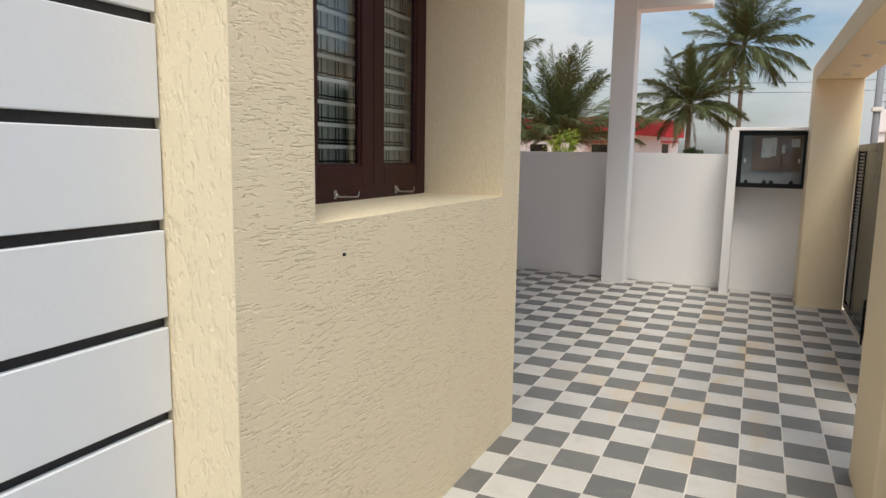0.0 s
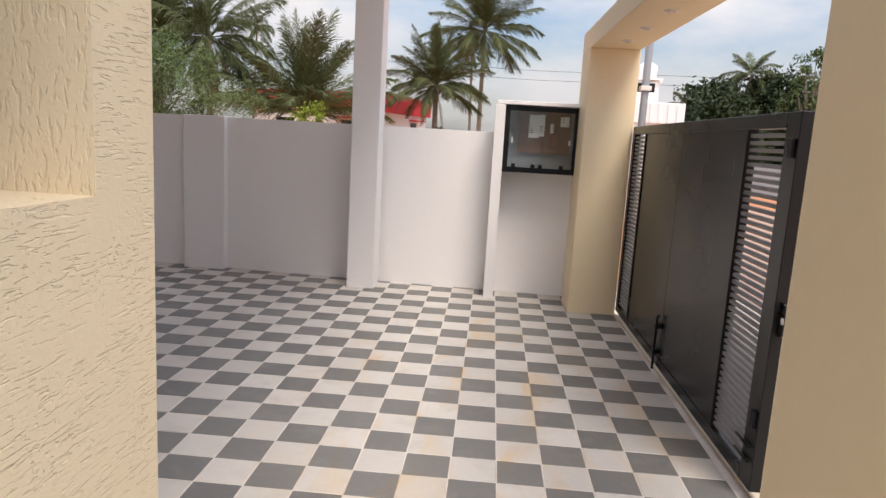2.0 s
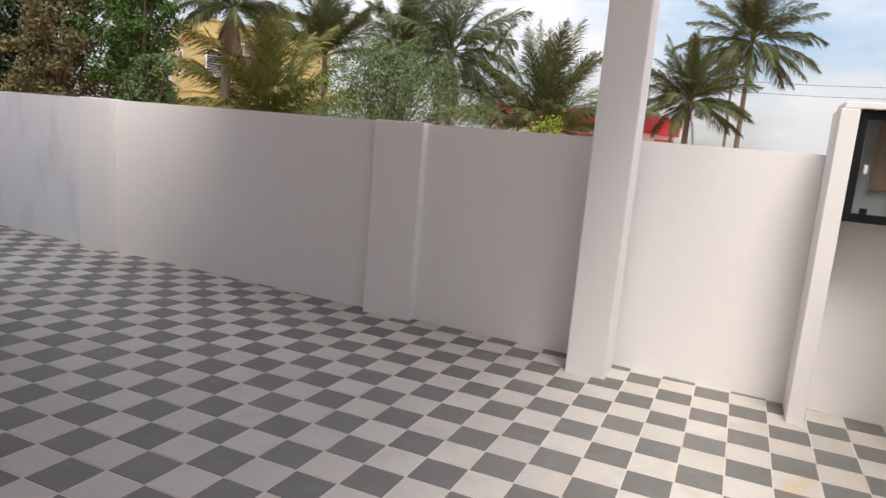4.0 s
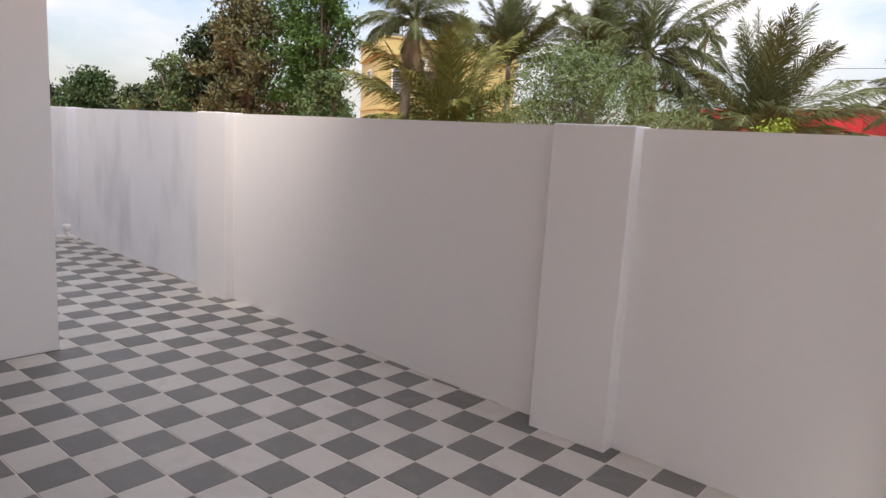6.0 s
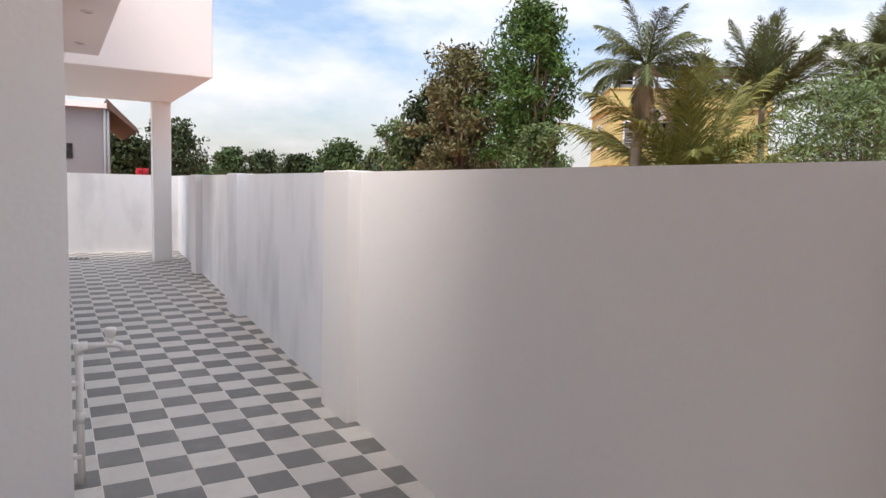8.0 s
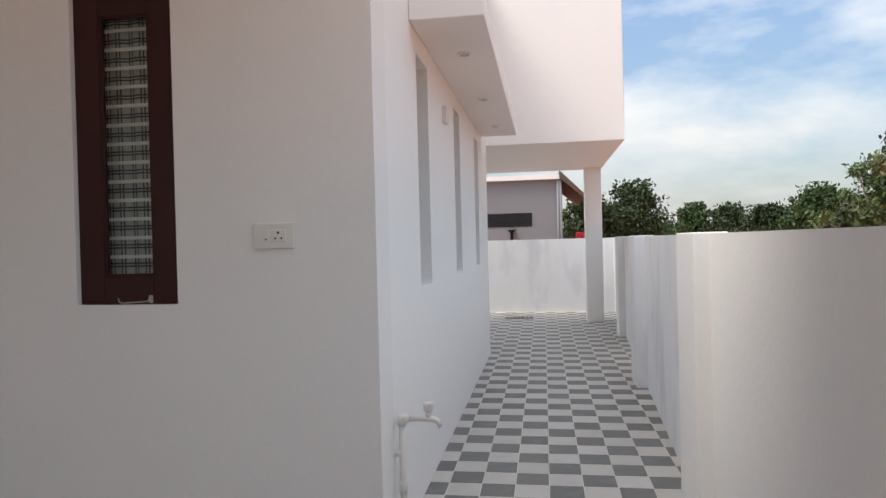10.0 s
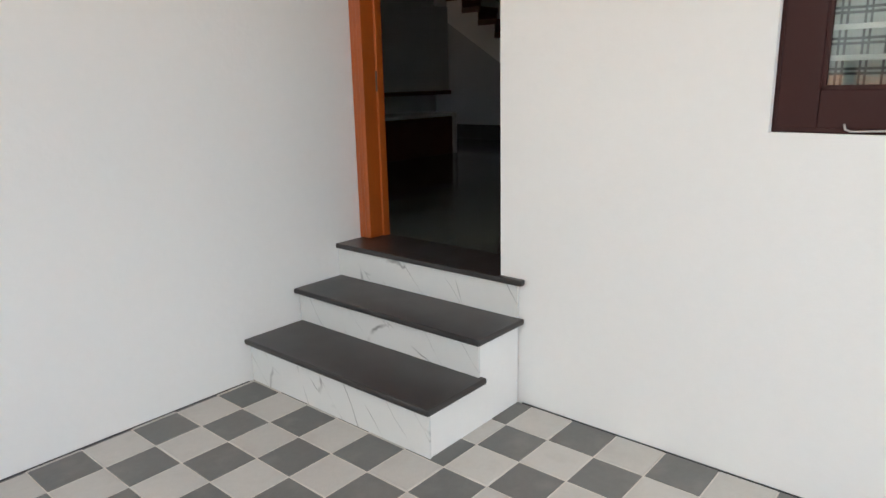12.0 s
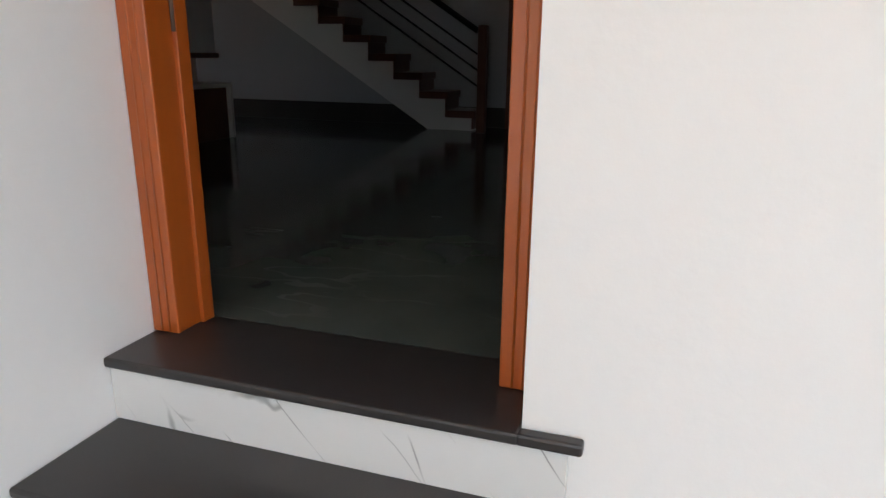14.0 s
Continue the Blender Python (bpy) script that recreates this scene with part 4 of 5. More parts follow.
# ---- plants ----
def palm(name, label, x, y, height, frond, count, seed, leaf=None, droop=1.0, lift=(-25, 80), trunk=0.11, dry=0, lean=0.3, z0=-0.2):
    """A coconut palm: ringed trunk, arching fronds each with its own pairs of narrow leaflets."""
    rng = random.Random(seed)
    p = thing(name, label, "palm tree", at=pose(x, y, z0))
    leaf = leaf or M_PALM
    top = Vector((lean * rng.uniform(-1, 1), lean * rng.uniform(-1, 1), height))
    n = max(6, int(height / 0.18))
    pts = [Vector((top.x * (k / n) ** 1.6, top.y * (k / n) ** 1.6, height * k / n)) for k in range(n + 1)]
    part("trunk", rod(bmesh.new(), pts, [trunk * (1.25 - 0.4 * k / n) * (1.07 if k % 2 else 0.97) for k in range(n + 1)], 10), M_TRUNK, p, "grey ringed trunk")
    sets = {False: ([], []), True: ([], [])}
    for i in range(count + dry):
        is_dry = i >= count
        vs, fs = sets[is_dry]
        az = 2.399963 * i + rng.uniform(-0.25, 0.25)
        f = (i + 0.5) / count if not is_dry else 0.0
        el = radians(lift[0] + (lift[1] - lift[0]) * f + rng.uniform(-8, 8)) if not is_dry else radians(rng.uniform(-75, -45))
        length = frond * rng.uniform(0.82, 1.08) * (0.75 if is_dry else 1)
        d = Vector((math.cos(az) * math.cos(el), math.sin(az) * math.cos(el), math.sin(el)))
        pos, segs = top.copy(), 26
        step = length / segs
        side = d.cross(Vector((0, 0, 1)))
        side = side.normalized() if side.length > 1e-3 else Vector((1, 0, 0))
        twist = rng.uniform(-0.5, 0.5)
        side = (Matrix.Rotation(twist, 3, d) @ side).normalized()
        bend = droop * rng.uniform(0.75, 1.25) * 1.55 / segs
        for s in range(segs):
            t = s / segs
            nxt = pos + d * step
            w = 0.022 * length / 2 * (1 - t) + 0.004
            up = side.cross(d).normalized()
            k = len(vs)
            vs += [pos - side * w, pos + side * w, nxt + side * w * 0.9, nxt - side * w * 0.9]
            fs.append((k, k + 1, k + 2, k + 3))
            if t > 0.10:
                ll = length * 0.29 * (math.sin(math.pi * min(1, t * 0.85 + 0.18)) ** 0.7) * rng.uniform(0.8, 1.1)
                for sub in (rng.uniform(0, 0.2), rng.uniform(0.2, 0.4), rng.uniform(0.4, 0.6), rng.uniform(0.6, 0.8), rng.uniform(0.8, 1.0)):
                    base = pos.lerp(nxt, sub)
                    for sg in (-1, 1):
                        out = (side * sg * rng.uniform(0.4, 0.75) + d * rng.uniform(0.8, 1.4) + up * rng.uniform(-0.3, 0.25) - Vector((0, 0, rng.uniform(0.05, 0.6) * droop))).normalized()
                        lw = d * (0.014 * length / 2 + 0.004)
                        mid = base + out * ll * 0.55
                        tip = base + out * ll * rng.uniform(0.85, 1.1) - Vector((0, 0, ll * rng.uniform(0.1, 0.55) * droop))
                        k = len(vs)
                        vs += [base - lw * 0.5, base + lw * 0.5, mid + lw * 0.5, tip, mid - lw * 0.5]
                        fs.append((k, k + 1, k + 2, k + 3, k + 4))
            pos = nxt
            d = (d - Vector((0, 0, bend * (0.4 + 1.2 * t)))).normalized()
            side = (side - d * side.dot(d)).normalized()
    raw("crown", [tuple(v) for v in sets[False][0]], sets[False][1], leaf, p)
    if dry:
        tagged(raw("dead_fronds", [tuple(v) for v in sets[True][0]], sets[True][1], M_PALM_DRY, p), "hanging dry brown fronds")
    return p


def tree(name, label, x, y, height, spread, leaves, seed, leaf, size=0.14, low=0.15, clumps=40, category="tree", trunk=0.12, gap=0.5, z0=-0.2, slim=0.55):
    """A broad-leaved tree: forked limbs, and a crown of leaf clumps with gaps, each clump of many small leaves."""
    rng = random.Random(seed)
    nr = np.random.RandomState(seed)
    p = thing(name, label, category, at=pose(x, y, z0))
    bm = bmesh.new()
    fork = height * rng.uniform(0.22, 0.34)
    rod(bm, [(0, 0, 0), (0.05, 0.03, fork * 0.5), (0.0, 0.06, fork)], [trunk, trunk * 0.85, trunk * 0.75], 8)
    centres = []
    for k in range(clumps):
        a, h = 2.399963 * k + rng.uniform(-0.5, 0.5), (k + 0.5) / clumps
        z = height * (low + (0.98 - low) * h)
        r = spread * math.sin(math.pi * min(0.97, 0.18 + 0.80 * h)) ** 0.6 * rng.uniform(0.25, 1.05) * (0.85 + 0.28 * math.sin(2 * a + seed) + 0.15 * math.sin(5 * a + 7 * h))
        centres.append(Vector((r * math.cos(a), r * math.sin(a), z)))
    for c in centres[::2]:
        s = Vector((0, 0, min(c.z * 0.8, fork * rng.uniform(0.6, 1.0) + 0.25 * max(0, c.z - fork))))
        m = s.lerp(c, 0.55) + Vector((rng.uniform(-0.1, 0.1), rng.uniform(-0.1, 0.1), 0.12 * height * rng.uniform(0, 0.5)))
        rod(bm, [s, m, c], [trunk * 0.42, trunk * 0.25, trunk * 0.08], 5)
    part("trunk", bm, M_BARK, p, "forked brown trunk and limbs")
    each = leaves // clumps
    vs, fs = [], []
    for c in centres:
        cr = spread * rng.uniform(0.09, 0.25)
        q = np.clip(nr.normal(size=(each, 3)), -1.7, 1.7) * np.array([cr, cr, cr * 0.7]) * gap + np.array(c)
        u = nr.normal(size=(each, 3))
        u /= np.linalg.norm(u, axis=1)[:, None]
        w = np.cross(u, nr.normal(size=(each, 3)))
        w /= np.linalg.norm(w, axis=1)[:, None]
        s = size * nr.uniform(0.6, 1.3, size=(each, 1))
        quad = np.stack([q - u * s, q + w * s * slim * 0.6 - u * s * 0.1, q + u * s, q - w * s * slim * 0.6 - u * s * 0.1], axis=1).reshape(-1, 3)
        k = len(vs)
        vs.extend(map(tuple, quad.tolist()))
        fs.extend((k + 4 * i, k + 4 * i + 1, k + 4 * i + 2, k + 4 * i + 3) for i in range(each))
    raw("crown", vs, fs, leaf, p)
    return p


def off(eye, az, d):
    return eye[0] - d * math.sin(radians(az)), eye[1] + d * math.cos(radians(az))


EA, EB, EC = (-0.365, 2.998), (-1.824, 5.854), (-2.872, 7.644)
palm("palm_tree", "coconut palm with a plume of upright fronds over drooping ones", *off(EA, 5.0, 34), 4.2, 3.1, 46, 11, droop=0.5, dry=2, lift=(-18, 88), trunk=0.13)
palm("palm_tree", "tall coconut palm with long arching fronds", *off(EA, 1.2, 40), 7.9, 4.1, 40, 12, droop=0.6, lift=(-28, 86), trunk=0.12)
palm("palm_tree", "slender far palm with a thin bare trunk", *off(EA, 2.0, 46), 7.2, 2.0, 14, 13, trunk=0.08)
palm("palm_tree", "young bushy coconut palm with upright fronds", *off(EA, 15.9, 27), 2.0, 4.4, 34, 14, lift=(14, 88), droop=0.6, trunk=0.18)
palm("palm_tree", "young coconut palm with yellowing low fronds", *off(EA, 37.6, 25), 1.3, 4.4, 40, 15, M_PALM_Y, lift=(-8, 86), droop=0.75, trunk=0.18)
palm("palm_tree", "coconut palm with a yellowing crown behind the feathery tree", *off(EA, 23.7, 28), 4.9, 3.4, 32, 16, dry=4, lift=(-35, 84), droop=0.8)
palm("palm_tree", "coconut palm with stiff fronds behind the feathery tree", *off(EA, 27.6, 30), 4.9, 3.0, 30, 17, lift=(15, 88), droop=0.5)
palm("palm_tree", "dark upright coconut palm behind the feathery tree", *off(EA, 33.7, 28), 4.3, 3.0, 34, 18, lift=(22, 88), droop=0.5)
palm("areca_palm", "small areca palm with a very slim trunk", *off(EA, 20.3, 34), 6.4, 1.2, 16, 19, trunk=0.05, droop=1.2)
palm("palm_tree", "coconut palm with dry hanging fronds before the yellow house", *off(EB, 43.6, 21), 5.0, 2.3, 24, 20, dry=8, lift=(-15, 70), droop=0.8, trunk=0.14)
palm("palm_tree", "low yellow-leaved palm at the wall", *off(EB, 45.4, 18), 1.2, 1.7, 16, 21, M_PALM_Y, lift=(-5, 50))
tree("feathery_tree", "feathery grey-green tree with fine leaves and thin branches", *off(EA, 28.4, 22), 4.1, 3.2, 21000, 31, M_LEAF_F, size=0.085, low=0.12, clumps=110, gap=0.75, slim=0.32, trunk=0.07)
tree("shrub", "yellow-green shrub just above the wall", *off(EA, 15.4, 20), 2.35, 0.85, 2600, 32, M_LEAF_Y, size=0.06, category="shrub", trunk=0.04, clumps=22, gap=0.8)
tree("leafy_tree", "tall bright green dense tree", *off(EB, 51.2, 15.5), 5.4, 1.15, 22000, 33, M_LEAF_B, size=0.062, clumps=70, gap=0.95, low=0.3)
tree("leafy_tree", "grey-green bushy tree below the bright tree", *off(EB, 50.4, 13.6), 2.75, 0.85, 11000, 34, M_LEAF_F, size=0.055, clumps=46, gap=0.9)
tree("leafy_tree", "sparse tree with dry brown leaves", *off(EB, 56.6, 17), 4.75, 1.45, 17000, 35, M_LEAF_O, size=0.060, clumps=60, gap=0.85, slim=0.7)
tree("leafy_tree", "dark-leaved tree standing behind the brown one", *off(EB, 58.2, 20), 4.3, 1.7, 12000, 36, M_LEAF_D, size=0.085, clumps=54, gap=0.85, slim=0.7)
tree("leafy_tree", "small light green open tree", *off(EB, 61.8, 20), 3.35, 1.15, 5500, 37, M_LEAF_F, size=0.075, clumps=40, gap=0.75)
for az, d, h, sp, seed in ((66.0, 40, 3.3, 2.6, 41), (69.2, 44, 4.4, 2.4, 42), (72.5, 46, 3.4, 2.8, 43), (75.5, 50, 3.7, 2.2, 44), (78.0, 52, 4.0, 2.2, 45), (82.6, 42, 4.9, 3.3, 46), (64.0, 34, 3.6, 2.4, 47), (80.3, 60, 2.6, 3.5, 48), (86.5, 40, 4.0, 2.6, 49), (71.0, 60, 3.2, 4.0, 50)):
    tree("far_tree", "dark green far tree beyond the boundary wall", *off(EC, az, d), h * 0.95, sp * 0.8, 9000, seed, M_LEAF_D if seed % 3 else M_LEAF, size=0.13, clumps=46, gap=0.95, low=0.1, slim=0.8)
for az, d, h, sp, seed in ((-18.4, 36, 3.6, 2.4, 62), (-24.5, 47, 4.6, 2.8, 63), (-29.2, 42, 4.4, 2.8, 64), (-33.0, 42, 4.4, 2.8, 65), (-17.5, 42, 4.6, 2.6, 51), (-19.6, 46, 4.2, 2.6, 52), (-22.0, 44, 5.2, 2.8, 53), (-27.0, 46, 4.8, 3.0, 54), (-31.0, 48, 5.0, 3.2, 55), (-35.0, 46, 5.0, 3.0, 56)):
    tree("far_tree", "dark far tree across the bare ground", *off(EA, az, d), h * 1.2, sp * 1.05, 10000, seed, M_LEAF_D, size=0.15, clumps=56, gap=1.0, low=0.05, slim=0.8)
tree("far_tree", "pale thin-leaved tall tree across the bare ground", *off(EA, -24.6, 40), 7.3, 2.2, 1800, 57, M_LEAF_F, size=0.13, clumps=30, gap=0.5, low=0.45)
palm("palm_tree", "far coconut palm across the bare ground", *off(EA, -20.0, 44), 6.3, 2.0, 20, 58)
palm("palm_tree", "far coconut palm across the bare ground", *off(EA, -15.8, 46), 4.5, 1.6, 16, 59)
palm("palm_tree", "far coconut palm across the bare ground", *off(EA, -27.5, 44), 4.8, 1.9, 18, 60)
tree("hedge_row", "low dark undergrowth behind the boundary wall", *off(EA, 4.6, 31), 1.95, 1.1, 2600, 61, M_LEAF_D, size=0.12, category="shrub", clumps=24)


# ---- neighbouring buildings ----
def house_window(parent, x0, x1, y0, y1, z0, z1, depth=0.06, axis=1):
    f = 0.06
    w = part("window", boxes((x0, x1, y0, y1, z0, z1)), M_WINDARK, parent, "dark window glass")
    if axis == 1:
        s = boxes((x0 - f, x0, y0 - depth, y1, z0 - f, z1 + f), (x1, x1 + f, y0 - depth, y1, z0 - f, z1 + f), (x0, x1, y0 - depth, y1, z1, z1 + f), (x0, x1, y0 - depth, y1, z0 - f, z0))
    else:
        s = boxes((x0, x1 + depth, y0 - f, y0, z0 - f, z1 + f), (x0, x1 + depth, y1, y1 + f, z0 - f, z1 + f), (x0, x1 + depth, y0, y1, z1, z1 + f), (x0, x1 + depth, y0, y1, z0 - f, z0))
    part("frame", s, M_WHITE2, w)


# red-topped bungalow
bung = thing("bungalow", "white bungalow with a bright red parapet band", "house", at=pose(-6.09, 36.5, -0.12, 0, 0, -15.5))
part("wall", boxes((-8.0, -0.25, 0.3, 7.0, 0, 2.62)), M_WHITE2, bung, "white wall")
part("parapet", boxes((-8.25, 0, 0, 7.2, 2.62, 3.48), bevel=0.02), M_RED, bung, "bright red parapet")
part("coping", boxes((-8.29, 0.04, -0.04, 7.24, 3.48, 3.55), bevel=0.01), M_RED, bung)
house_window(bung, -2.4, -1.2, 0.27, 0.32, 0.9, 2.1)
house_window(bung, -6.4, -5.2, 0.27, 0.32, 0.9, 2.1)
part("shade", boxes((-2.7, -0.9, -0.3, 0.3, 2.2, 2.27)), M_RED, bung, "red window shade")
part("side_window", boxes((-0.27, -0.235, 4.6, 5.5, 1.2, 2.2)), M_WINDARK, bung, "dark window glass")
part("side_shade", boxes((-0.25, 0.3, 4.4, 5.7, 2.3, 2.37)), M_RED, bung, "red window shade")
part("pole", rod(bmesh.new(), [(-0.4, 0.5, 3.5), (-0.4, 0.5, 4.1), (-0.6, 0.3, 4.2)], 0.025, 6), M_DARK, bung)

# yellow two-storey house
yel = thing("yellow_house", "yellow two-storey house with a roof terrace", "house", at=pose(*off(EB, 45.6, 31), -0.12, 0, 0, 56))
part("wall", boxes((0, 6.6, 0, 5, 0, 5.05)), M_YELLOW, yel, "yellow wall")
part("balcony", boxes((1.25, 6.6, -0.7, -0.003, 2.55, 3.2), bevel=0.02), M_YELLOW, yel, "yellow balcony parapet")
part("cornice", boxes((-0.14, 6.74, -0.14, 5.1, 5.05, 5.16), bevel=0.01), M_YELLOW, yel)
part("parapet", boxes((-0.08, 6.68, -0.08, 5.05, 5.16, 5.80), bevel=0.015), M_YELLOW, yel, "yellow roof parapet")
part("coping", boxes((-0.13, 6.73, -0.13, 5.1, 5.80, 5.87), bevel=0.01), M_YELLOW, yel)
part("string_course", boxes((-0.05, 1.25, -0.05, 5.05, 2.62, 2.76)), M_YELLOW, yel)
for x in (0.42, -0.02):
    part("pilaster_strip", boxes((x - 0.06, x + 0.10, -0.035, -0.003, 2.76, 5.05)), M_YELLOW, yel)
house_window(yel, 0.62, 1.55, -0.04, -0.01, 3.42, 4.45)
house_window(yel, 1.75, 3.15, -0.04, -0.01, 3.22, 4.45)
for k in range(9):
    part("slat", boxes((0.64, 1.53, -0.075, -0.045, 3.45 + 0.112 * k, 3.52 + 0.112 * k)), M_GREYWALL, yel, "grey shutter slat")
part("shutter", boxes((2.30, 2.75, -0.10, -0.07, 3.24, 4.40), bevel=0.006), M_RUST, yel, "brown window shutter")
house_window(yel, -0.02, 0.01, 2.2, 3.1, 3.5, 4.5, axis=0)
ac = part("air_conditioner", boxes((1.55, 2.2, -0.45, -0.003, 4.50, 4.98), bevel=0.02), M_PLASTIC, yel, "white outdoor air conditioner")
part("fan_grille", rod(bmesh.new(), [(1.82, -0.455, 4.74), (1.82, -0.465, 4.74)], 0.18, 20), M_DARK, ac)
for k in range(8):
    x = 0.1 + 0.9 * k
    part("rail_post", rod(bmesh.new(), [(x, 0.1, 5.8), (x, 0.1, 6.95)], 0.03, 6), M_GREYWALL, yel)
for z in (6.2, 6.55):
    part("rail", rod(bmesh.new(), [(0.05, 0.1, z), (6.5, 0.1, z)], 0.02, 6), M_GREYWALL, yel)
part("shed_roof", prism(bmesh.new(), [(-0.8, 6.62), (4.6, 7.1), (4.6, 7.16), (-0.8, 6.68)], 0, 1.3, 6.9), M_RUST, yel, "brown sheet terrace roof")
part("tank_stand", boxes((0.3, 1.15, 0.5, 1.4, 5.8, 6.1), bevel=0.01), M_GREYWALL, yel, "grey block stand")
part("water_tank", rod(bmesh.new(), [(0.72, 0.95, 6.1), (0.72, 0.95, 6.55), (0.72, 0.95, 6.7), (0.72, 0.95, 6.78)], [0.34, 0.34, 0.2, 0.12], 16), M_DARK, yel, "black water tank")

# grey house behind the passage
grey = thing("grey_house", "unpainted grey plastered house with a brown sheet roof", "house")
part("wall", boxes((-24.5, -20.5, 1.5, 8.15, -0.12, 3.0)), M_GREYWALL, grey, "grey plastered wall")
part("band", boxes((-20.52, -20.38, 1.5, 8.2, 2.98, 3.1)), M_WHITE2, grey, "white roof edge band")
part("window", boxes((-20.52, -20.485, 5.9, 7.38, 1.78, 2.13)), M_WINDARK, grey, "long dark window opening")
part("roof", prism(bmesh.new(), [(8.1, 3.0), (8.75, 2.45), (8.75, 2.55), (8.1, 3.2)], 0, -24.5, -20.3), M_RUST, grey, "brown sheet eaves")
for y in (8.06, 8.13):
    part("pipe", rod(bmesh.new(), [(-20.44, y, -0.1), (-20.44, y, 2.98)], 0.035, 8), M_GREYWALL, grey)
part("outlet_pipe", rod(bmesh.new(), [(-20.4, 6.85, 1.2), (-20.4, 6.85, 1.62), (-20.4, 6.85, 1.70)], [0.04, 0.04, 0.12], 8), M_DARK, grey)

# white building with a roof-top room
wb = thing("white_building", "far white flat-roofed building with a rooftop room", "house", at=pose(*off(EA, -12.6, 34), -0.12, 0, 0, -12))
part("wall", boxes((-2.4, 1.75, 0, 5, 0, 2.75)), M_WHITE2, wb, "white wall")
part("parapet", boxes((-2.5, 1.85, -0.1, 5, 2.75, 3.75), bevel=0.02), M_WHITE2, wb, "white ribbed parapet")
for k in range(10):
    part("rib", boxes((-2.3 + 0.42 * k, -2.2 + 0.42 * k, -0.14, -0.1, 2.8, 3.7)), M_WHITE2, wb)
part("roof_room", boxes((-0.9, 0.55, 1.0, 3, 3.75, 4.9)), M_WHITE2, wb, "white rooftop room")
part("room_roof", boxes((-1.05, 0.7, 0.8, 3.2, 4.9, 5.0)), M_WHITE2, wb)
house_window(wb, -0.5, 0.35, 0.97, 1.02, 4.3, 4.75)
part("water_tank", rod(bmesh.new(), [(-0.1, 2, 5.0), (-0.1, 2, 5.7), (-0.1, 2, 5.85)], [0.5, 0.5, 0.25], 16), M_WHITE2, wb, "white water tank")
for k in range(6):
    part("rail_post", rod(bmesh.new(), [(-2.4 + 0.3 * k, 0.1, 3.7), (-2.4 + 0.3 * k, 0.1, 4.5)], 0.02, 6), M_GREYWALL, wb)
for z in (4.1, 4.5):
    part("rail", rod(bmesh.new(), [(-2.4, 0.1, z), (-0.9, 0.1, z)], 0.02, 6), M_GREYWALL, wb)

far_wall = structure("wall_far_street", boxes((8, 60, 27.0, 27.2, -0.12, 0.95)), M_GREYWALL, "low grey wall across the bare ground", "wall")
bricks = thing("brick_stack", "small pile of red bricks on the wall end", "bricks")
for k in range(4):
    part("brick", boxes((-16.36 + 0.02 * k, -16.26 + 0.02 * k, 8.30 + 0.11 * (k % 2), 8.40 + 0.11 * (k % 2), 1.43 + 0.06 * (k // 2), 1.49 + 0.06 * (k // 2)), bevel=0.004), M_RED, bricks)
wires = thing("overhead_wires", "thin black overhead wires across the sky", "wires")
for dz in (0.0, 0.5):
    part("wire", rod(bmesh.new(), [(-8, 40, 4.9 + dz), (2, 40, 4.75 + dz), (14, 40, 4.9 + dz)], 0.012, 4), M_DARK, wires)

drain = thing("drain_grate", "small rusty drain grate set in the tiles", "drain")
part("rim", boxes((-15.35, -15.05, 6.95, 7.45, 0.0, 0.006), bevel=0.002), M_RUST, drain)
for k in range(6):
    part("bar", boxes((-15.33, -15.07, 6.98 + 0.075 * k, 7.02 + 0.075 * k, 0.005, 0.010)), M_GREYWALL, drain)
nail = thing("wall_nail", "small dark nail stub in the beige plaster", "nail")
part("shank", rod(bmesh.new(), [(WX - 0.005, 1.985, 1.105), (WX + 0.006, 1.985, 1.105)], 0.005, 8), M_DARK, nail)

# ---- yard tiles ----
TS, TX, TY = 0.195, -0.339, 7.287


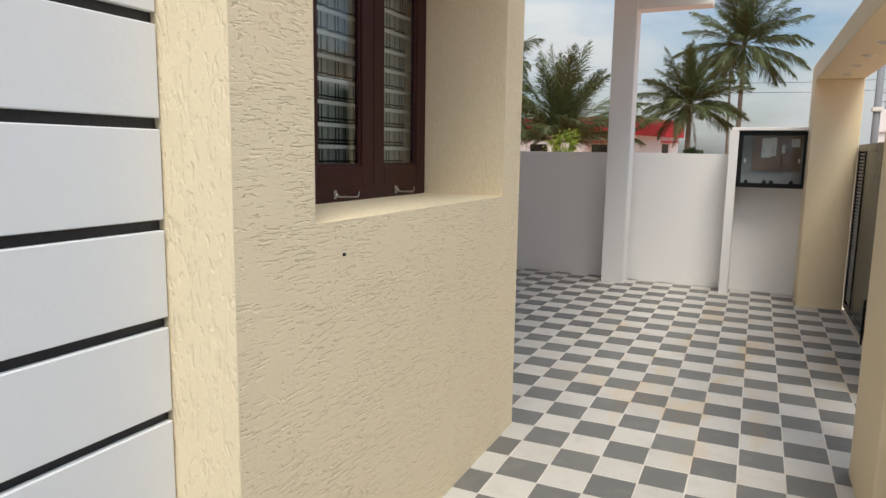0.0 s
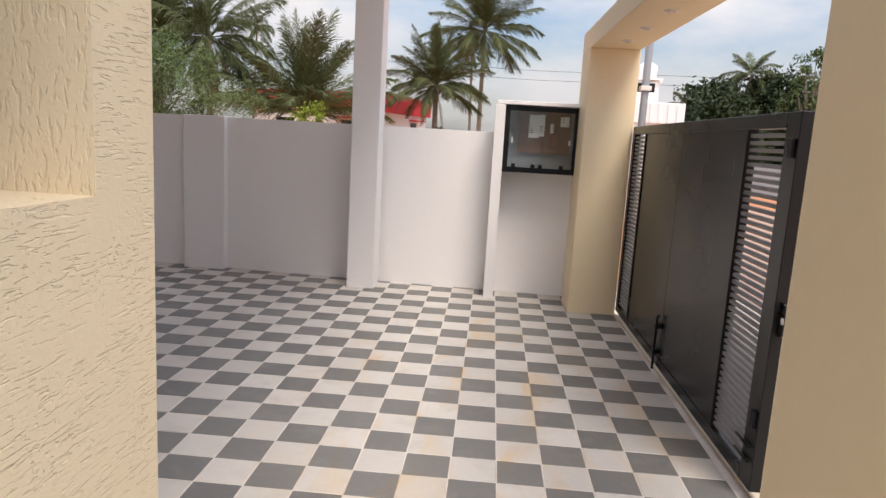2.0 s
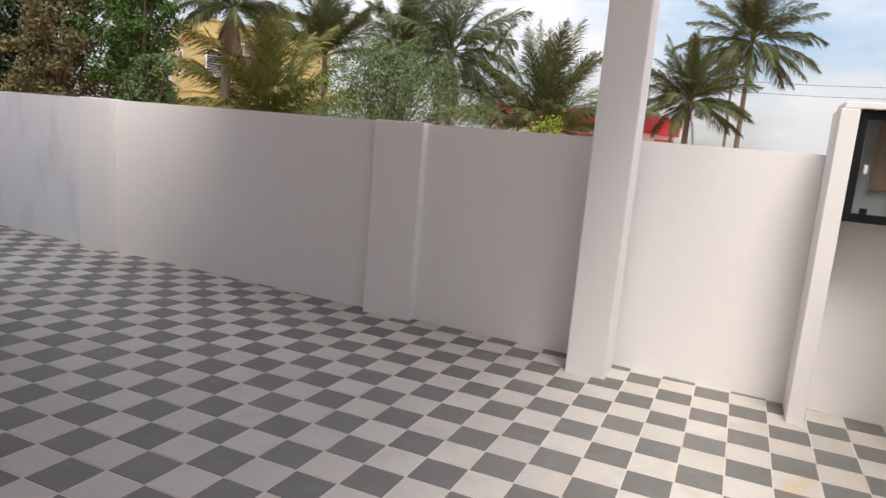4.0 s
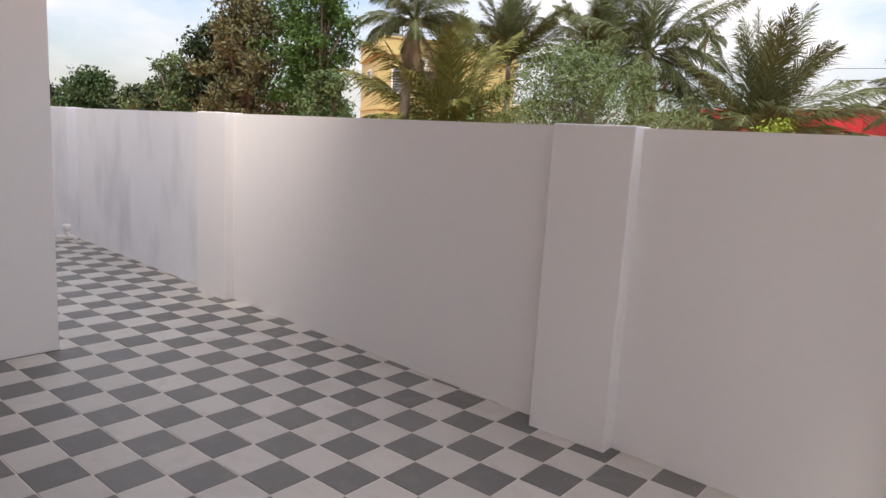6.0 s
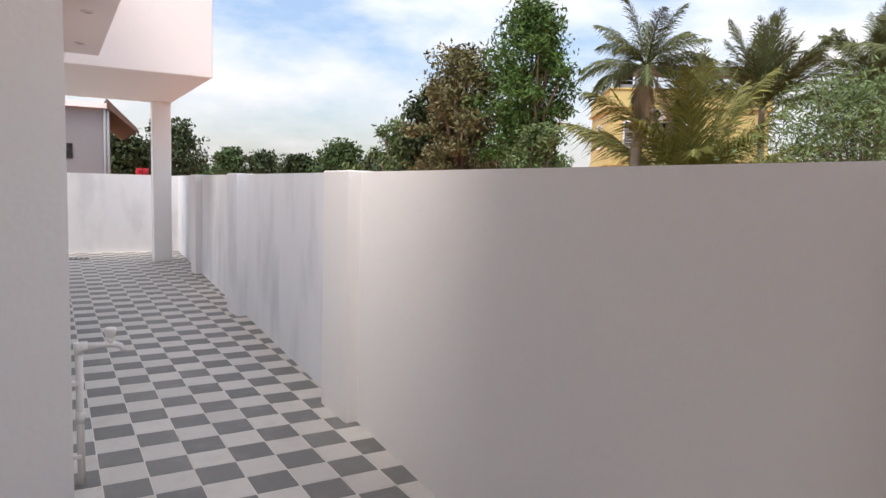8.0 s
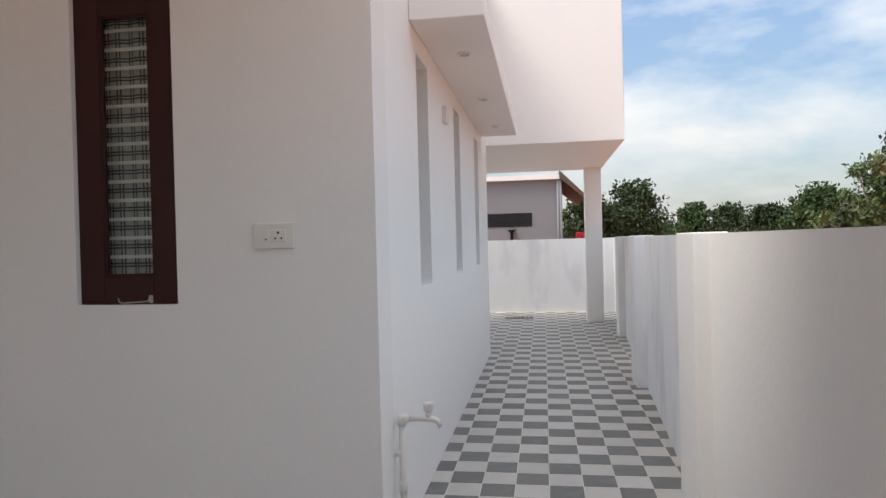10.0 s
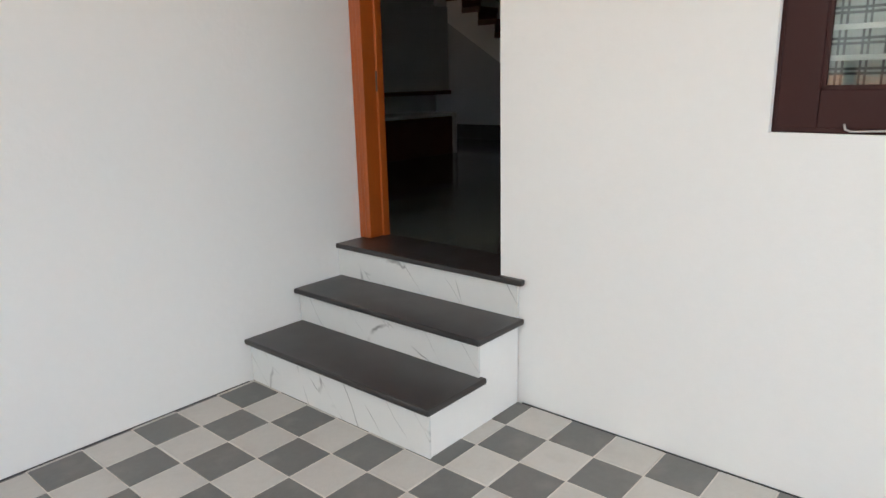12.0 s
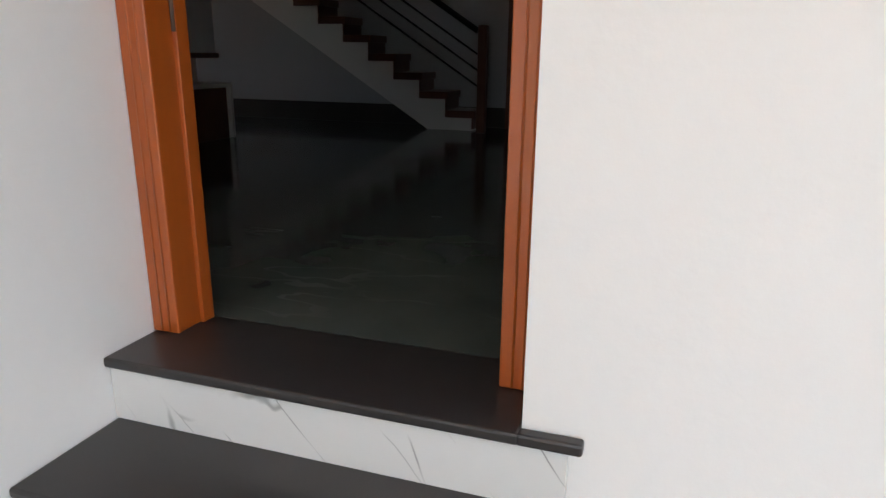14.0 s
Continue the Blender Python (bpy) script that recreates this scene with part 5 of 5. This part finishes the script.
def tile_mesh(name, material):
    bm = bmesh.new()
    h, b, g = TS / 2 - 0.002, 0.0025, 0.008
    low = [bm.verts.new((x * h, y * h, -g)) for x, y in ((-1, -1), (1, -1), (1, 1), (-1, 1))]
    mid = [bm.verts.new((x * h, y * h, -b)) for x, y in ((-1, -1), (1, -1), (1, 1), (-1, 1))]
    top = [bm.verts.new((x * (h - b), y * (h - b), 0)) for x, y in ((-1, -1), (1, -1), (1, 1), (-1, 1))]
    bm.faces.new(top)
    for r0, r1 in ((low, mid), (mid, top)):
        for k in range(4):
            bm.faces.new((r0[k], r0[(k + 1) % 4], r1[(k + 1) % 4], r1[k]))
    return mesh_of(name, bm, material)


def paved(x, y):
    if x < -16.2 or x > 0.83 or y > wall_y(x) + 0.1:
        return False
    if y > NY - 0.1:
        return True
    if y > LY - 0.1 and x > DX - 0.1:
        return True
    return (x > WX - 0.1 and y > 1.5) or (x > CX - 0.1 and y <= 1.5 and y > -2.8) or (x < END - 0.05 and y > 2.2)


floor = tagged(new("floor"), "grey and cream chequered cement tiles of the yard", "floor", kind="structure")
tile_d, tile_l = tile_mesh("tile", M_TILE_D), tile_mesh("tile", M_TILE_L)
rest = {True: ([], []), False: ([], [])}
near = 0
for i in range(-90, 8):
    for j in range(-52, 12):
        x, y = TX + (i + 0.5) * TS, TY + (j + 0.5) * TS
        if not paved(x, y):
            continue
        dark = (i + j) % 2 != 0
        dz = random.uniform(-0.0008, 0.0008)
        if near < 300 and -2.6 < x < 0.7 and 4.4 < y < 8.2:
            ob = new("tile", tile_d if dark else tile_l)
            ob.parent = floor
            ob.location = (x, y, dz)
            near += 1
        else:
            vs, fs = rest[dark]
            k = len(vs)
            me = tile_d
            vs.extend((v.co.x + x, v.co.y + y, v.co.z + dz) for v in me.vertices)
            fs.extend([tuple(k + a for a in p.vertices) for p in me.polygons])
for dark, (vs, fs) in rest.items():
    tagged(raw("tiles", vs, fs, M_TILE_D if dark else M_TILE_L, floor), "grey cement tiles" if dark else "cream cement tiles", kind="stuff")
